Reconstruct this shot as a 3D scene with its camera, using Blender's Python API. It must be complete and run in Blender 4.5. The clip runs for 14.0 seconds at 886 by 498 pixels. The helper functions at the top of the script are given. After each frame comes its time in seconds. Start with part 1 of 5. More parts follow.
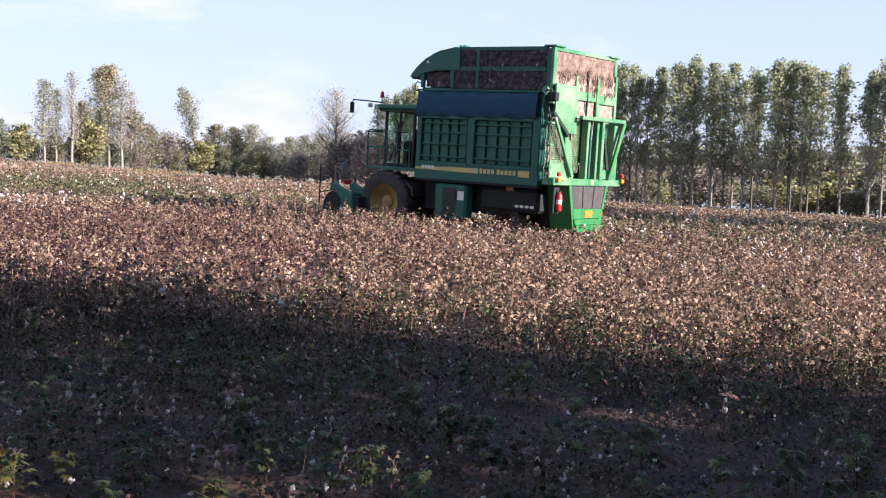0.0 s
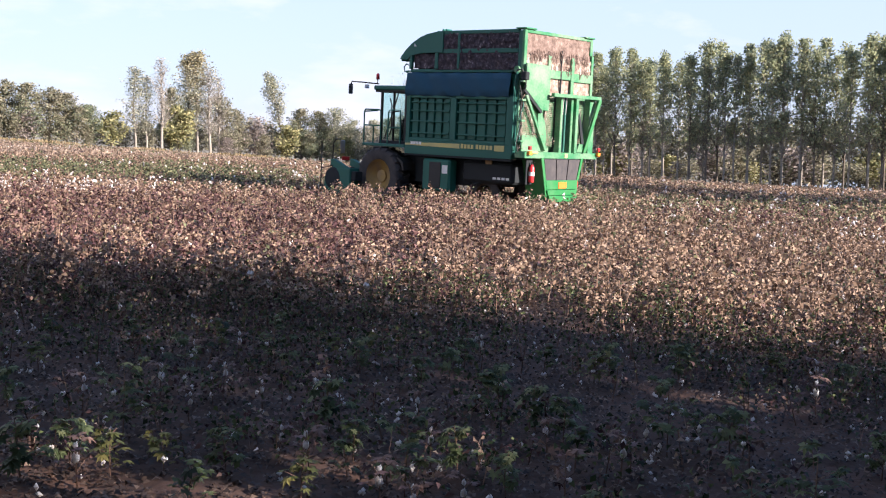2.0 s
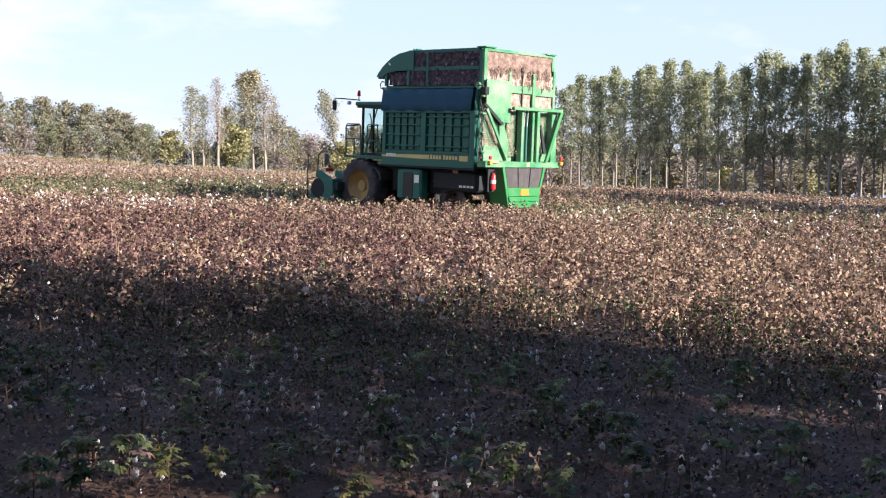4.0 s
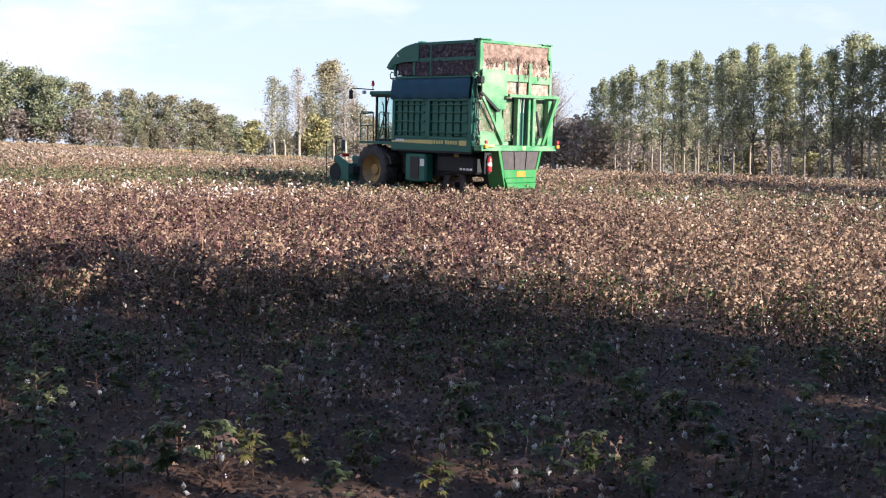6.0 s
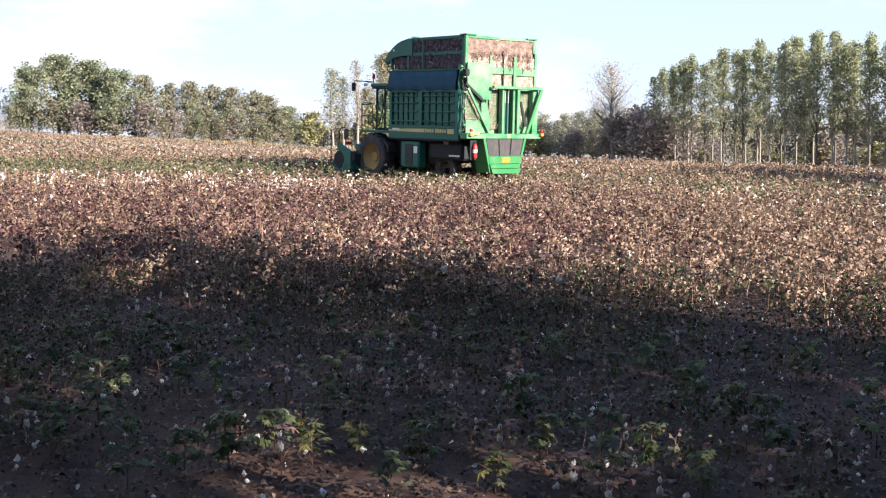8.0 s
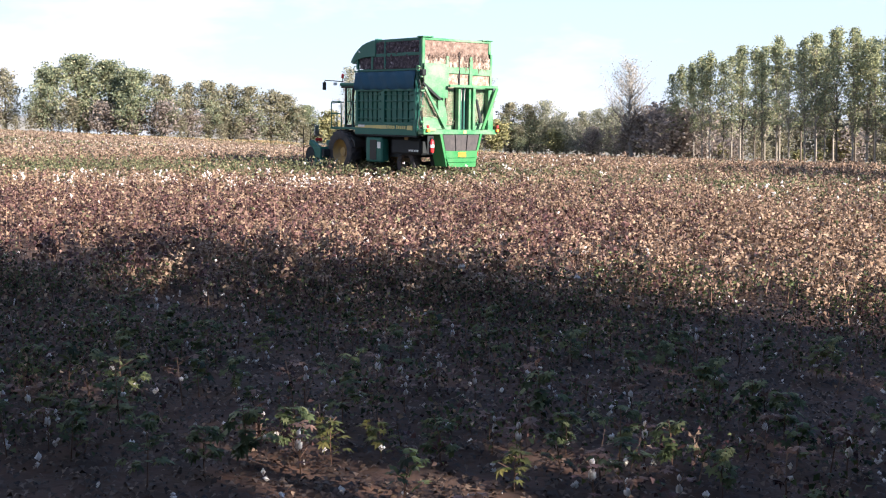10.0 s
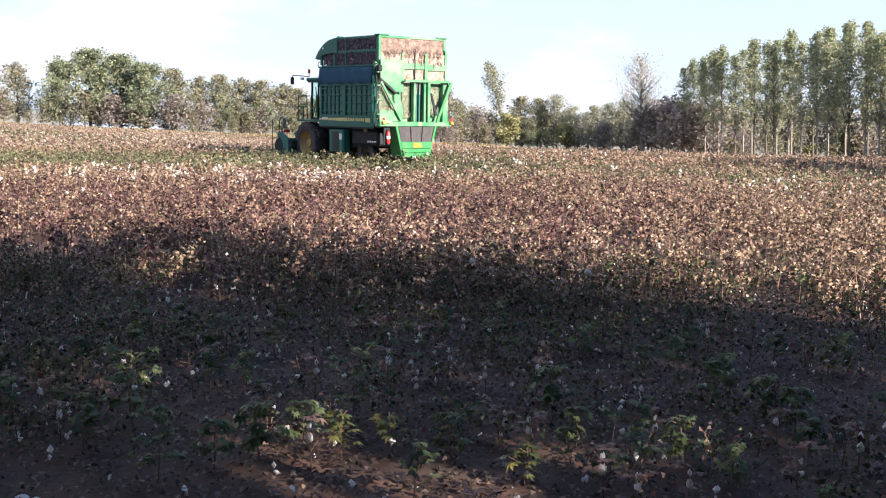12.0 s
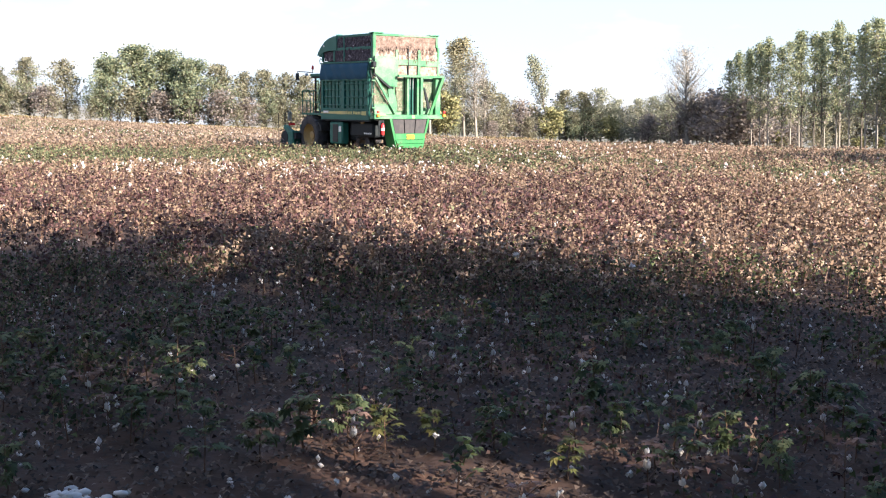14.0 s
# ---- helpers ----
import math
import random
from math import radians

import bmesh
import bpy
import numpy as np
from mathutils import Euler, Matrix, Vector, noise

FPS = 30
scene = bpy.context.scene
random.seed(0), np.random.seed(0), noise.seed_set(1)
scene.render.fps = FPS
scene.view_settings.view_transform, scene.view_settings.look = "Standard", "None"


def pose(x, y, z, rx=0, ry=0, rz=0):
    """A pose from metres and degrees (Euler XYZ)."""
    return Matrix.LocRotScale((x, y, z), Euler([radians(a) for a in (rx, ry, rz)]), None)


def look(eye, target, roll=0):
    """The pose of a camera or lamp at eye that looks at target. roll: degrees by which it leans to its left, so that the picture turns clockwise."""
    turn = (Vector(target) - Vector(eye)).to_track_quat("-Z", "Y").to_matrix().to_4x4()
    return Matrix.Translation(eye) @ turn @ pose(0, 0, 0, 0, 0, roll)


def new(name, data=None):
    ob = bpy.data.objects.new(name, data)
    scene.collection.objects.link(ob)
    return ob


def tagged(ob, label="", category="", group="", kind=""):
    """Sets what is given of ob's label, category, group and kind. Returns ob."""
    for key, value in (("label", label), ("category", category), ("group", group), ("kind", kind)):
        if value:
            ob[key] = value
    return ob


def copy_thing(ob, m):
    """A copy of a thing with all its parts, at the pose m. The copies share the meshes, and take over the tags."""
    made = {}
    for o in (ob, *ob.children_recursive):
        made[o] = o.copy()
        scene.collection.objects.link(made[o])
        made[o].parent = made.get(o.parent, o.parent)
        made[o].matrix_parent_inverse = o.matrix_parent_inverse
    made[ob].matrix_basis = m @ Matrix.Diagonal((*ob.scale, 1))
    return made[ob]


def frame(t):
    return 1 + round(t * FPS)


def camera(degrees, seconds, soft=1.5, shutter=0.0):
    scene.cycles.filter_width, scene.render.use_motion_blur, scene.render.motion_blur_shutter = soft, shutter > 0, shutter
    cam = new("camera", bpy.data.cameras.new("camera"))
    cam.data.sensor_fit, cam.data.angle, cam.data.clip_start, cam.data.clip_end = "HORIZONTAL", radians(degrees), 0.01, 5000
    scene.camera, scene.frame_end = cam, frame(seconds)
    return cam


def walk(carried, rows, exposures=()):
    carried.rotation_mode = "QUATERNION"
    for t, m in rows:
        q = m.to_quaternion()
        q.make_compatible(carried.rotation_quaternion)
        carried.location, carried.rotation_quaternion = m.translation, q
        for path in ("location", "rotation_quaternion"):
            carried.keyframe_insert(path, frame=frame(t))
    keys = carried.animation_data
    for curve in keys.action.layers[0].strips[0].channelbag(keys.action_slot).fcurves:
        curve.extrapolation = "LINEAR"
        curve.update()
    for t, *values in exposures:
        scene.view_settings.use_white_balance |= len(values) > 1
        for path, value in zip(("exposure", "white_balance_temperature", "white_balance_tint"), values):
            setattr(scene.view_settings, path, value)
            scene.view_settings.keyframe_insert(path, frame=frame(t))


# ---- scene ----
# ---------------- camera and its walk ----------------
EYE = 2.65
cam = camera(42.05, 14.0, soft=1.15)
VIEW = [
    (0.0, 85.50, -1.20, 0.09), (0.5, 84.77, -0.64, 2.26), (1.0, 84.74, -0.70, 2.75), (1.5, 84.76, -0.59, 3.75),
    (2.0, 84.54, -0.50, 4.23), (2.5, 85.08, -0.28, 4.28), (5.0, 85.25, 0.52, 9.50), (5.5, 84.97, 0.72, 10.49),
    (6.0, 84.71, 0.70, 10.80), (6.5, 84.52, 0.84, 11.32), (7.0, 84.44, 0.96, 11.93), (7.5, 84.28, 0.91, 12.76),
    (8.0, 84.30, 0.92, 13.67), (10.5, 84.19, 1.22, 14.74), (11.0, 84.12, 1.33, 14.96), (11.5, 83.98, 1.26, 14.88),
    (12.0, 83.94, 1.09, 15.09), (12.5, 83.56, 0.94, 15.25), (13.0, 83.45, 1.08, 15.64), (13.5, 83.45, 1.20, 16.67),
    (14.0, 83.70, 1.35, 17.23)]
EXPOSURES = [(0.0, 1.56, 5850, 19), (2.5, 1.62, 5900, 16), (6.0, 1.6, 5960, 14), (8.0, 1.72, 5980, 13), (12.0, 1.76, 6000, 12), (14.0, 1.9, 6040, 11)]
walk(cam, [(t, pose(0, 0, EYE, rx, ry, rz)) for t, rx, ry, rz in VIEW], EXPOSURES)

# ---------------- sky and sun ----------------
SUN_EL = 21.0
SUN_WAY = Vector((0.915 * math.cos(radians(SUN_EL)), -0.403 * math.cos(radians(SUN_EL)), math.sin(radians(SUN_EL))))
world = bpy.data.worlds.new("sky")
scene.world = world
world.use_nodes = True
wn, wl = world.node_tree.nodes, world.node_tree.links
sky = wn.new("ShaderNodeTexSky")
sky.sky_type, sky.sun_disc = "NISHITA", False
sky.sun_elevation, sky.sun_rotation = radians(SUN_EL), math.atan2(SUN_WAY.x, SUN_WAY.y)
sky.air_density, sky.dust_density, sky.ozone_density = 1.2, 0.35, 2.0
coord = wn.new("ShaderNodeTexCoord")
mapping = wn.new("ShaderNodeMapping")
mapping.inputs["Scale"].default_value = (1.0, 1.0, 3.4)
mapping.inputs["Location"].default_value = (0.31, 0.12, 0.0)
puff = wn.new("ShaderNodeTexNoise")
puff.inputs["Scale"].default_value, puff.inputs["Detail"].default_value, puff.inputs["Roughness"].default_value = 5.0, 7, 0.55
# thicker cloud towards the west, clear sky in the east
axes = wn.new("ShaderNodeSeparateXYZ")
west = wn.new("ShaderNodeMath")
west.operation = "MULTIPLY_ADD"
west.inputs[1].default_value = -0.26
ramp = wn.new("ShaderNodeValToRGB")
ramp.color_ramp.elements[0].position, ramp.color_ramp.elements[1].position = 0.535, 0.70
ramp.color_ramp.elements[0].color = (0.0, 0.0, 0.0, 1)
ramp.color_ramp.elements[1].color = (0.9, 0.9, 0.9, 1)
mix = wn.new("ShaderNodeMix")
mix.data_type = "RGBA"
mix.inputs["B"].default_value = (5.7, 5.6, 5.8, 1)
# bright haze low over the horizon, clear blue above
haze = wn.new("ShaderNodeMapRange")
haze.inputs["From Min"].default_value, haze.inputs["From Max"].default_value = 0.17, 0.42
haze.inputs["To Min"].default_value, haze.inputs["To Max"].default_value = 0.8, 0.35
veil = wn.new("ShaderNodeMix")
veil.data_type = "RGBA"
tone = wn.new("ShaderNodeMix")
tone.data_type = "RGBA"
tone.inputs["A"].default_value, tone.inputs["B"].default_value = (1.0, 2.2, 5.2, 1), (4.0, 4.6, 5.6, 1)
low = wn.new("ShaderNodeMapRange")
low.inputs["From Min"].default_value, low.inputs["From Max"].default_value = 0.17, 0.40
low.inputs["To Min"].default_value, low.inputs["To Max"].default_value = 1.0, 0.0
wl.new(coord.outputs["Generated"], mapping.inputs["Vector"])
wl.new(mapping.outputs["Vector"], puff.inputs["Vector"])
wl.new(coord.outputs["Generated"], axes.inputs["Vector"])
wl.new(axes.outputs["X"], west.inputs[0])
wl.new(puff.outputs["Fac"], west.inputs[2])
wl.new(west.outputs[0], ramp.inputs["Fac"])
wl.new(axes.outputs["Z"], haze.inputs["Value"])
wl.new(haze.outputs["Result"], veil.inputs["Factor"])
wl.new(axes.outputs["Z"], low.inputs["Value"])
wl.new(low.outputs["Result"], tone.inputs["Factor"])
wl.new(tone.outputs["Result"], veil.inputs["B"])
wl.new(ramp.outputs["Color"], mix.inputs["Factor"])
wl.new(sky.outputs["Color"], veil.inputs["A"])
wl.new(veil.outputs["Result"], mix.inputs["A"])
wl.new(mix.outputs["Result"], wn["Background"].inputs["Color"])
wn["Background"].inputs["Strength"].default_value = 0.064

sun = new("sun", bpy.data.lights.new("sun", "SUN"))
sun.data.energy, sun.data.angle, sun.data.color = 5.0, radians(0.6), (1.0, 0.86, 0.70)
sun.matrix_world = look((0, 0, 40), Vector((0, 0, 40)) - SUN_WAY)


# ---------------- materials ----------------
def node_mat(name, rough=0.6, metal=0.0):
    m = bpy.data.materials.new(name)
    m.use_nodes = True
    b = m.node_tree.nodes["Principled BSDF"]
    b.inputs["Roughness"].default_value, b.inputs["Metallic"].default_value = rough, metal
    return m, m.node_tree.nodes, m.node_tree.links, b


def ramp_node(nodes, stops):
    r = nodes.new("ShaderNodeValToRGB")
    while len(r.color_ramp.elements) < len(stops):
        r.color_ramp.elements.new(0.5)
    for e, (p, c) in zip(r.color_ramp.elements, stops):
        e.position, e.color = p, (*c, 1)
    return r


def leaf_mat(name, colours, rough=0.65, thin=0.25):
    """Leaves and other small flakes: each island takes a colour of the ramp; light passes through in part."""
    m, n, l, b = node_mat(name, rough)
    geo = n.new("ShaderNodeNewGeometry")
    r = ramp_node(n, [(i / max(1, len(colours) - 1), c) for i, c in enumerate(colours)])
    l.new(geo.outputs["Random Per Island"], r.inputs["Fac"])
    tex = n.new("ShaderNodeTexNoise")
    tex.inputs["Scale"].default_value = 0.35
    pos = n.new("ShaderNodeTexCoord")
    l.new(pos.outputs["Object"], tex.inputs["Vector"])
    hsv = n.new("ShaderNodeHueSaturation")
    val = n.new("ShaderNodeMapRange")
    val.inputs["To Min"].default_value, val.inputs["To Max"].default_value = 0.6, 1.4
    l.new(tex.outputs["Fac"], val.inputs["Value"])
    l.new(val.outputs["Result"], hsv.inputs["Value"])
    l.new(r.outputs["Color"], hsv.inputs["Color"])
    l.new(hsv.outputs["Color"], b.inputs["Base Color"])
    b.inputs["Specular IOR Level"].default_value = 0.3
    if thin:
        t = n.new("ShaderNodeBsdfTranslucent")
        mx = n.new("ShaderNodeMixShader")
        mx.inputs["Fac"].default_value = thin
        l.new(hsv.outputs["Color"], t.inputs["Color"])
        l.new(b.outputs["BSDF"], mx.inputs[1])
        l.new(t.outputs["BSDF"], mx.inputs[2])
        l.new(mx.outputs["Shader"], n["Material Output"].inputs["Surface"])
    return m


def solid_mat(name, colour, dirt, rough=0.5, metal=0.0, scale=3.0, amount=0.5, bump=0.0, fine=40.0, coat=0.0):
    """Painted or plain surfaces: a base colour broken by patches of dirt at two scales."""
    m, n, l, b = node_mat(name, rough, metal)
    pos = n.new("ShaderNodeTexCoord")
    big, small = n.new("ShaderNodeTexNoise"), n.new("ShaderNodeTexNoise")
    big.inputs["Scale"].default_value, big.inputs["Detail"].default_value = scale, 5
    small.inputs["Scale"].default_value, small.inputs["Detail"].default_value = fine, 4
    add = n.new("ShaderNodeMath")
    add.operation = "MULTIPLY_ADD"
    add.inputs[1].default_value = 0.35
    l.new(pos.outputs["Object"], big.inputs["Vector"])
    l.new(pos.outputs["Object"], small.inputs["Vector"])
    l.new(small.outputs["Fac"], add.inputs[0])
    l.new(big.outputs["Fac"], add.inputs[2])
    r = ramp_node(n, [(0.52, (0, 0, 0)), (0.95, (amount, amount, amount))])
    l.new(add.outputs[0], r.inputs["Fac"])
    mx = n.new("ShaderNodeMix")
    mx.data_type = "RGBA"
    mx.inputs["A"].default_value, mx.inputs["B"].default_value = (*colour, 1), (*dirt, 1)
    l.new(r.outputs["Color"], mx.inputs["Factor"])
    l.new(mx.outputs["Result"], b.inputs["Base Color"])
    rr = n.new("ShaderNodeMapRange")
    rr.inputs["To Min"].default_value, rr.inputs["To Max"].default_value = rough * 0.85, min(1, rough * 1.35)
    l.new(add.outputs[0], rr.inputs["Value"])
    l.new(rr.outputs["Result"], b.inputs["Roughness"])
    b.inputs["Coat Weight"].default_value = coat
    if bump:
        bp = n.new("ShaderNodeBump")
        bp.inputs["Strength"].default_value, bp.inputs["Distance"].default_value = 0.6, bump
        l.new(add.outputs[0], bp.inputs["Height"])
        l.new(bp.outputs["Normal"], b.inputs["Normal"])
    return m


SOIL = solid_mat("soil", (0.09, 0.045, 0.028), (0.023, 0.016, 0.014), 0.95, scale=1.3, amount=0.9, bump=0.05, fine=14)
DRY = leaf_mat("dry_leaf", [(0.09, 0.056, 0.042), (0.21, 0.14, 0.096), (0.32, 0.225, 0.155), (0.385, 0.285, 0.20)], thin=0.2)
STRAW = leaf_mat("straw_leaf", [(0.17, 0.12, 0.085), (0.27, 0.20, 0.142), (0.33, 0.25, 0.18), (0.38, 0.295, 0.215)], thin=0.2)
RED = leaf_mat("red_leaf", [(0.03, 0.016, 0.018), (0.085, 0.04, 0.042), (0.16, 0.088, 0.08), (0.25, 0.16, 0.125)], thin=0.2)
# foreground copy of the green crop leaf, shade put into its colour
GREEN_SHADED = leaf_mat("shaded_green_leaf", [(0.015, 0.025, 0.012), (0.032, 0.05, 0.02), (0.065, 0.09, 0.034), (0.15, 0.17, 0.065)], thin=0.25)
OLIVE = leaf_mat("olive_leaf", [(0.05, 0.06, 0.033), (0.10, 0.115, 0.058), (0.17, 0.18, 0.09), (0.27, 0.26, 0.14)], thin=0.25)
FRESH = leaf_mat("fresh_leaf", [(0.032, 0.05, 0.026), (0.065, 0.092, 0.042), (0.125, 0.155, 0.07), (0.23, 0.245, 0.115)], thin=0.3)
YELLOWING = leaf_mat("yellowing_leaf", [(0.07, 0.09, 0.032), (0.12, 0.13, 0.045), (0.21, 0.185, 0.06)], thin=0.3)
STALK = leaf_mat("stalk", [(0.08, 0.045, 0.033), (0.16, 0.095, 0.066), (0.27, 0.175, 0.12)], thin=0)
BOLL = leaf_mat("cotton_boll", [(0.60, 0.54, 0.50), (0.73, 0.685, 0.65), (0.82, 0.79, 0.77)], 0.95, thin=0.15)
# litter colours kept low to deepen the foreground shade
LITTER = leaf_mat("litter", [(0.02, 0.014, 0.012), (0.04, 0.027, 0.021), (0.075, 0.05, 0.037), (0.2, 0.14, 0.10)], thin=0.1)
# treeline leaves: colours lifted above real foliage to carry the distant haze
POPLAR = leaf_mat("poplar_leaf", [(0.20, 0.24, 0.165), (0.31, 0.35, 0.22), (0.41, 0.435, 0.26), (0.53, 0.505, 0.30)], thin=0.6)
HEDGE = leaf_mat("hedge_leaf", [(0.14, 0.18, 0.125), (0.23, 0.275, 0.175), (0.32, 0.345, 0.21), (0.41, 0.40, 0.25)], thin=0.45)
RUSSET = leaf_mat("russet_leaf", [(0.16, 0.155, 0.11), (0.26, 0.25, 0.17), (0.35, 0.315, 0.215), (0.25, 0.26, 0.17)], thin=0.4)
YELLOW = leaf_mat("yellow_leaf", [(0.20, 0.21, 0.10), (0.30, 0.29, 0.135), (0.40, 0.36, 0.175)], thin=0.3)
DARKLEAF = leaf_mat("dark_leaf", [(0.25, 0.22, 0.20), (0.36, 0.31, 0.275), (0.45, 0.38, 0.33)], thin=0.5)
PALE = leaf_mat("pale_leaf", [(0.30, 0.28, 0.24), (0.40, 0.37, 0.32), (0.48, 0.45, 0.40)], thin=0.35)
HAZEGREEN = leaf_mat("hazed_green_leaf", [(0.22, 0.24, 0.17), (0.33, 0.345, 0.25), (0.43, 0.43, 0.32), (0.52, 0.49, 0.37)], thin=0.45)
HAZEYELLOW = leaf_mat("hazed_yellow_leaf", [(0.28, 0.27, 0.17), (0.40, 0.36, 0.22), (0.48, 0.42, 0.27)], thin=0.4)
GRASS = leaf_mat("dry_grass", [(0.16, 0.12, 0.06), (0.26, 0.19, 0.10), (0.34, 0.27, 0.15), (0.13, 0.12, 0.05)], thin=0.2)
BARK = solid_mat("bark", (0.17, 0.145, 0.115), (0.07, 0.055, 0.045), 0.95, scale=2.5, amount=0.9, bump=0.02, fine=12)
PALEBARK = solid_mat("pale_bark", (0.30, 0.27, 0.225), (0.14, 0.12, 0.095), 0.9, scale=2.5, amount=0.8, bump=0.02, fine=12)
HILL = solid_mat("far_hill", (0.20, 0.19, 0.17), (0.12, 0.13, 0.11), 1.0, scale=0.02, amount=0.9, fine=0.15)

# ---------------- ground ----------------
SLOPE_X, SLOPE_Y = -0.037, 0.0069
BEND = 58.0


def field_end(az):
    """How far the field reaches, by bearing in degrees (clockwise from +y)."""
    return np.interp(az, [-50, -38, -28, -20, -12, -6, -2, 3, 8, 14, 22, 36], [190, 178, 168, 175, 200, 195, 178, 152, 138, 134, 126, 120])


def ground(x, y):
    """Height of the ground: a gently tilted field that dips a little towards its far edges."""
    x, y = np.asarray(x, float), np.asarray(y, float)
    r = np.maximum(np.hypot(x, y), 1e-6)
    az = np.degrees(np.arctan2(x, y))
    plane = SLOPE_X * x + SLOPE_Y * y
    side = np.clip(az, -44, 28)
    rise = np.tan(np.radians(-1.78 - 0.04744 * side + 0.000441 * side ** 2))
    slope = plane / r
    near = slope - EYE / BEND
    f = np.clip((1 / BEND - 1 / r) / (1 / BEND - 1 / field_end(side)), 0, 1)
    bent = EYE + r * (near + (rise - near) * f)
    w = np.clip((70 - np.abs(az + 8)) / 20, 0, 1) * np.clip((r - BEND) / 8, 0, 1)
    return plane * (1 - w) + bent * w


def mesh_of(name, verts, faces, mats, index=None, smooth=False):
    """A mesh from arrays: verts (n, 3), faces (m, k) of one size k, a material index for each face."""
    me = bpy.data.meshes.new(name)
    verts, faces = np.asarray(verts, np.float32), np.asarray(faces, np.int32)
    me.vertices.add(len(verts))
    me.vertices.foreach_set("co", verts.ravel())
    m, k = faces.shape
    me.loops.add(m * k)
    me.loops.foreach_set("vertex_index", faces.ravel())
    me.polygons.add(m)
    me.polygons.foreach_set("loop_start", np.arange(0, m * k, k, dtype=np.int32))
    me.polygons.foreach_set("loop_total", np.full(m, k, np.int32))
    for mt in mats:
        me.materials.append(mt)
    if index is not None:
        me.polygons.foreach_set("material_index", np.asarray(index, np.int32))
    if smooth:
        me.polygons.foreach_set("use_smooth", np.ones(m, bool))
    me.update(calc_edges=True)
    return me


def build_ground():
    radii = np.concatenate([[0.0, 1.5, 3, 4.2], np.arange(5.2, 18, 0.13), np.geomspace(18.3, 60, 50), np.geomspace(63, 260, 40), np.geomspace(290, 3500, 22)])
    bear = np.concatenate([np.arange(-180, -52, 8), np.arange(-48, 34, 0.6), np.arange(36, 179, 8)])
    a, r = np.meshgrid(np.radians(bear), radii)
    x, y = r * np.sin(a), r * np.cos(a)
    z = ground(x, y)
    clods = np.array([noise.fractal(Vector((px * 1.6, py * 1.6, 0)), 1, 2, 4) if 4 < pr < 45 else 0 for px, py, pr in zip(x.ravel(), y.ravel(), r.ravel())])
    z += (clods * 0.035).reshape(z.shape)
    nr, na = x.shape
    i, j = np.meshgrid(np.arange(nr - 1), np.arange(na), indexing="ij")
    j2 = (j + 1) % na
    faces = np.stack([i * na + j, i * na + j2, (i + 1) * na + j2, (i + 1) * na + j], -1).reshape(-1, 4)[:, ::-1]
    ob = new("ground", mesh_of("ground", np.stack([x, y, z], -1).reshape(-1, 3), faces, [SOIL], smooth=True))
    tagged(ob, "reddish brown bare field soil with clods and cracks", "ground", kind="structure")


build_ground()


# ---------------- cotton field ----------------
def flakes(rng, centres, size, flat=0.5, squash=0.75):
    """One small kinked quad at each centre, turned at random; returns (n, 4, 3)."""
    n = len(centres)
    nrm = rng.normal(size=(n, 3))
    nrm[:, 2] += flat * 2
    nrm /= np.linalg.norm(nrm, axis=1, keepdims=True)
    u = np.cross(nrm, rng.normal(size=(n, 3)))
    u /= np.linalg.norm(u, axis=1, keepdims=True) + 1e-9
    v = np.cross(nrm, u)
    s = np.broadcast_to(size, n)[:, None]
    kink = nrm * s * 0.38
    return np.stack([centres - u * s * 0.6, centres - v * s * squash * 0.5 + kink, centres + u * s * 0.6, centres + v * s * squash * 0.5 + kink], 1)


def blades(rng, base, top, width):
    """A thin upright quad from base to top for each row, turned at random about its axis; returns (n, 4, 3)."""
    n = len(base)
    a = rng.uniform(0, math.pi, n)
    w = np.stack([np.cos(a), np.sin(a), np.zeros(n)], 1) * np.broadcast_to(width, n)[:, None] * 0.5
    return np.stack([base - w, base + w, top + w * 0.5, top - w * 0.5], 1)


def puffs(rng, centres, size, locks=3):
    """Soft lumps of lint: closed eight-sided locks about each centre; returns quads."""
    out = []
    for lock in range(locks):
        n = len(centres)
        s = np.broadcast_to(size, n)[:, None] * rng.uniform(0.45, 1.0, (n, 1))
        mid = centres + rng.normal(0, 0.42, (n, 3)) * s * [0.8, 0.8, 1.2]
        a = rng.uniform(0, 6.28, n)
        ex = np.stack([np.cos(a), np.sin(a), rng.normal(0, 0.3, n)], 1) * s * 0.55
        ey = np.stack([-np.sin(a), np.cos(a), rng.normal(0, 0.3, n)], 1) * s * rng.uniform(0.35, 0.55, (n, 1))
        ez = np.array([[0, 0, 1.0]]) * s * rng.uniform(0.4, 0.85, (n, 1))
        ring = [mid + ex, mid + (ex + ey) * 0.72, mid + ey, mid + (ey - ex) * 0.72, mid - ex, mid - (ex + ey) * 0.72, mid - ey, mid + (ex - ey) * 0.72]
        for k in range(0, 8, 2):
            a0, a1, a2 = ring[k], ring[k + 1], ring[(k + 2) % 8]
            out += [np.stack([mid + ez, a0, a1, a2], 1), np.stack([mid - ez, a2, a1, a0], 1)]
    return np.concatenate(out)


def quads_object(name, groups, mats, label):
    quads = np.concatenate([g for g, _ in groups])
    idx = np.concatenate([np.full(len(g), i) for g, i in groups])
    n = len(quads)
    ob = new(name, mesh_of(name, quads.reshape(-1, 3), np.arange(n * 4).reshape(n, 4), mats, idx))
    return tagged(ob, label, "cotton crop", kind="stuff")


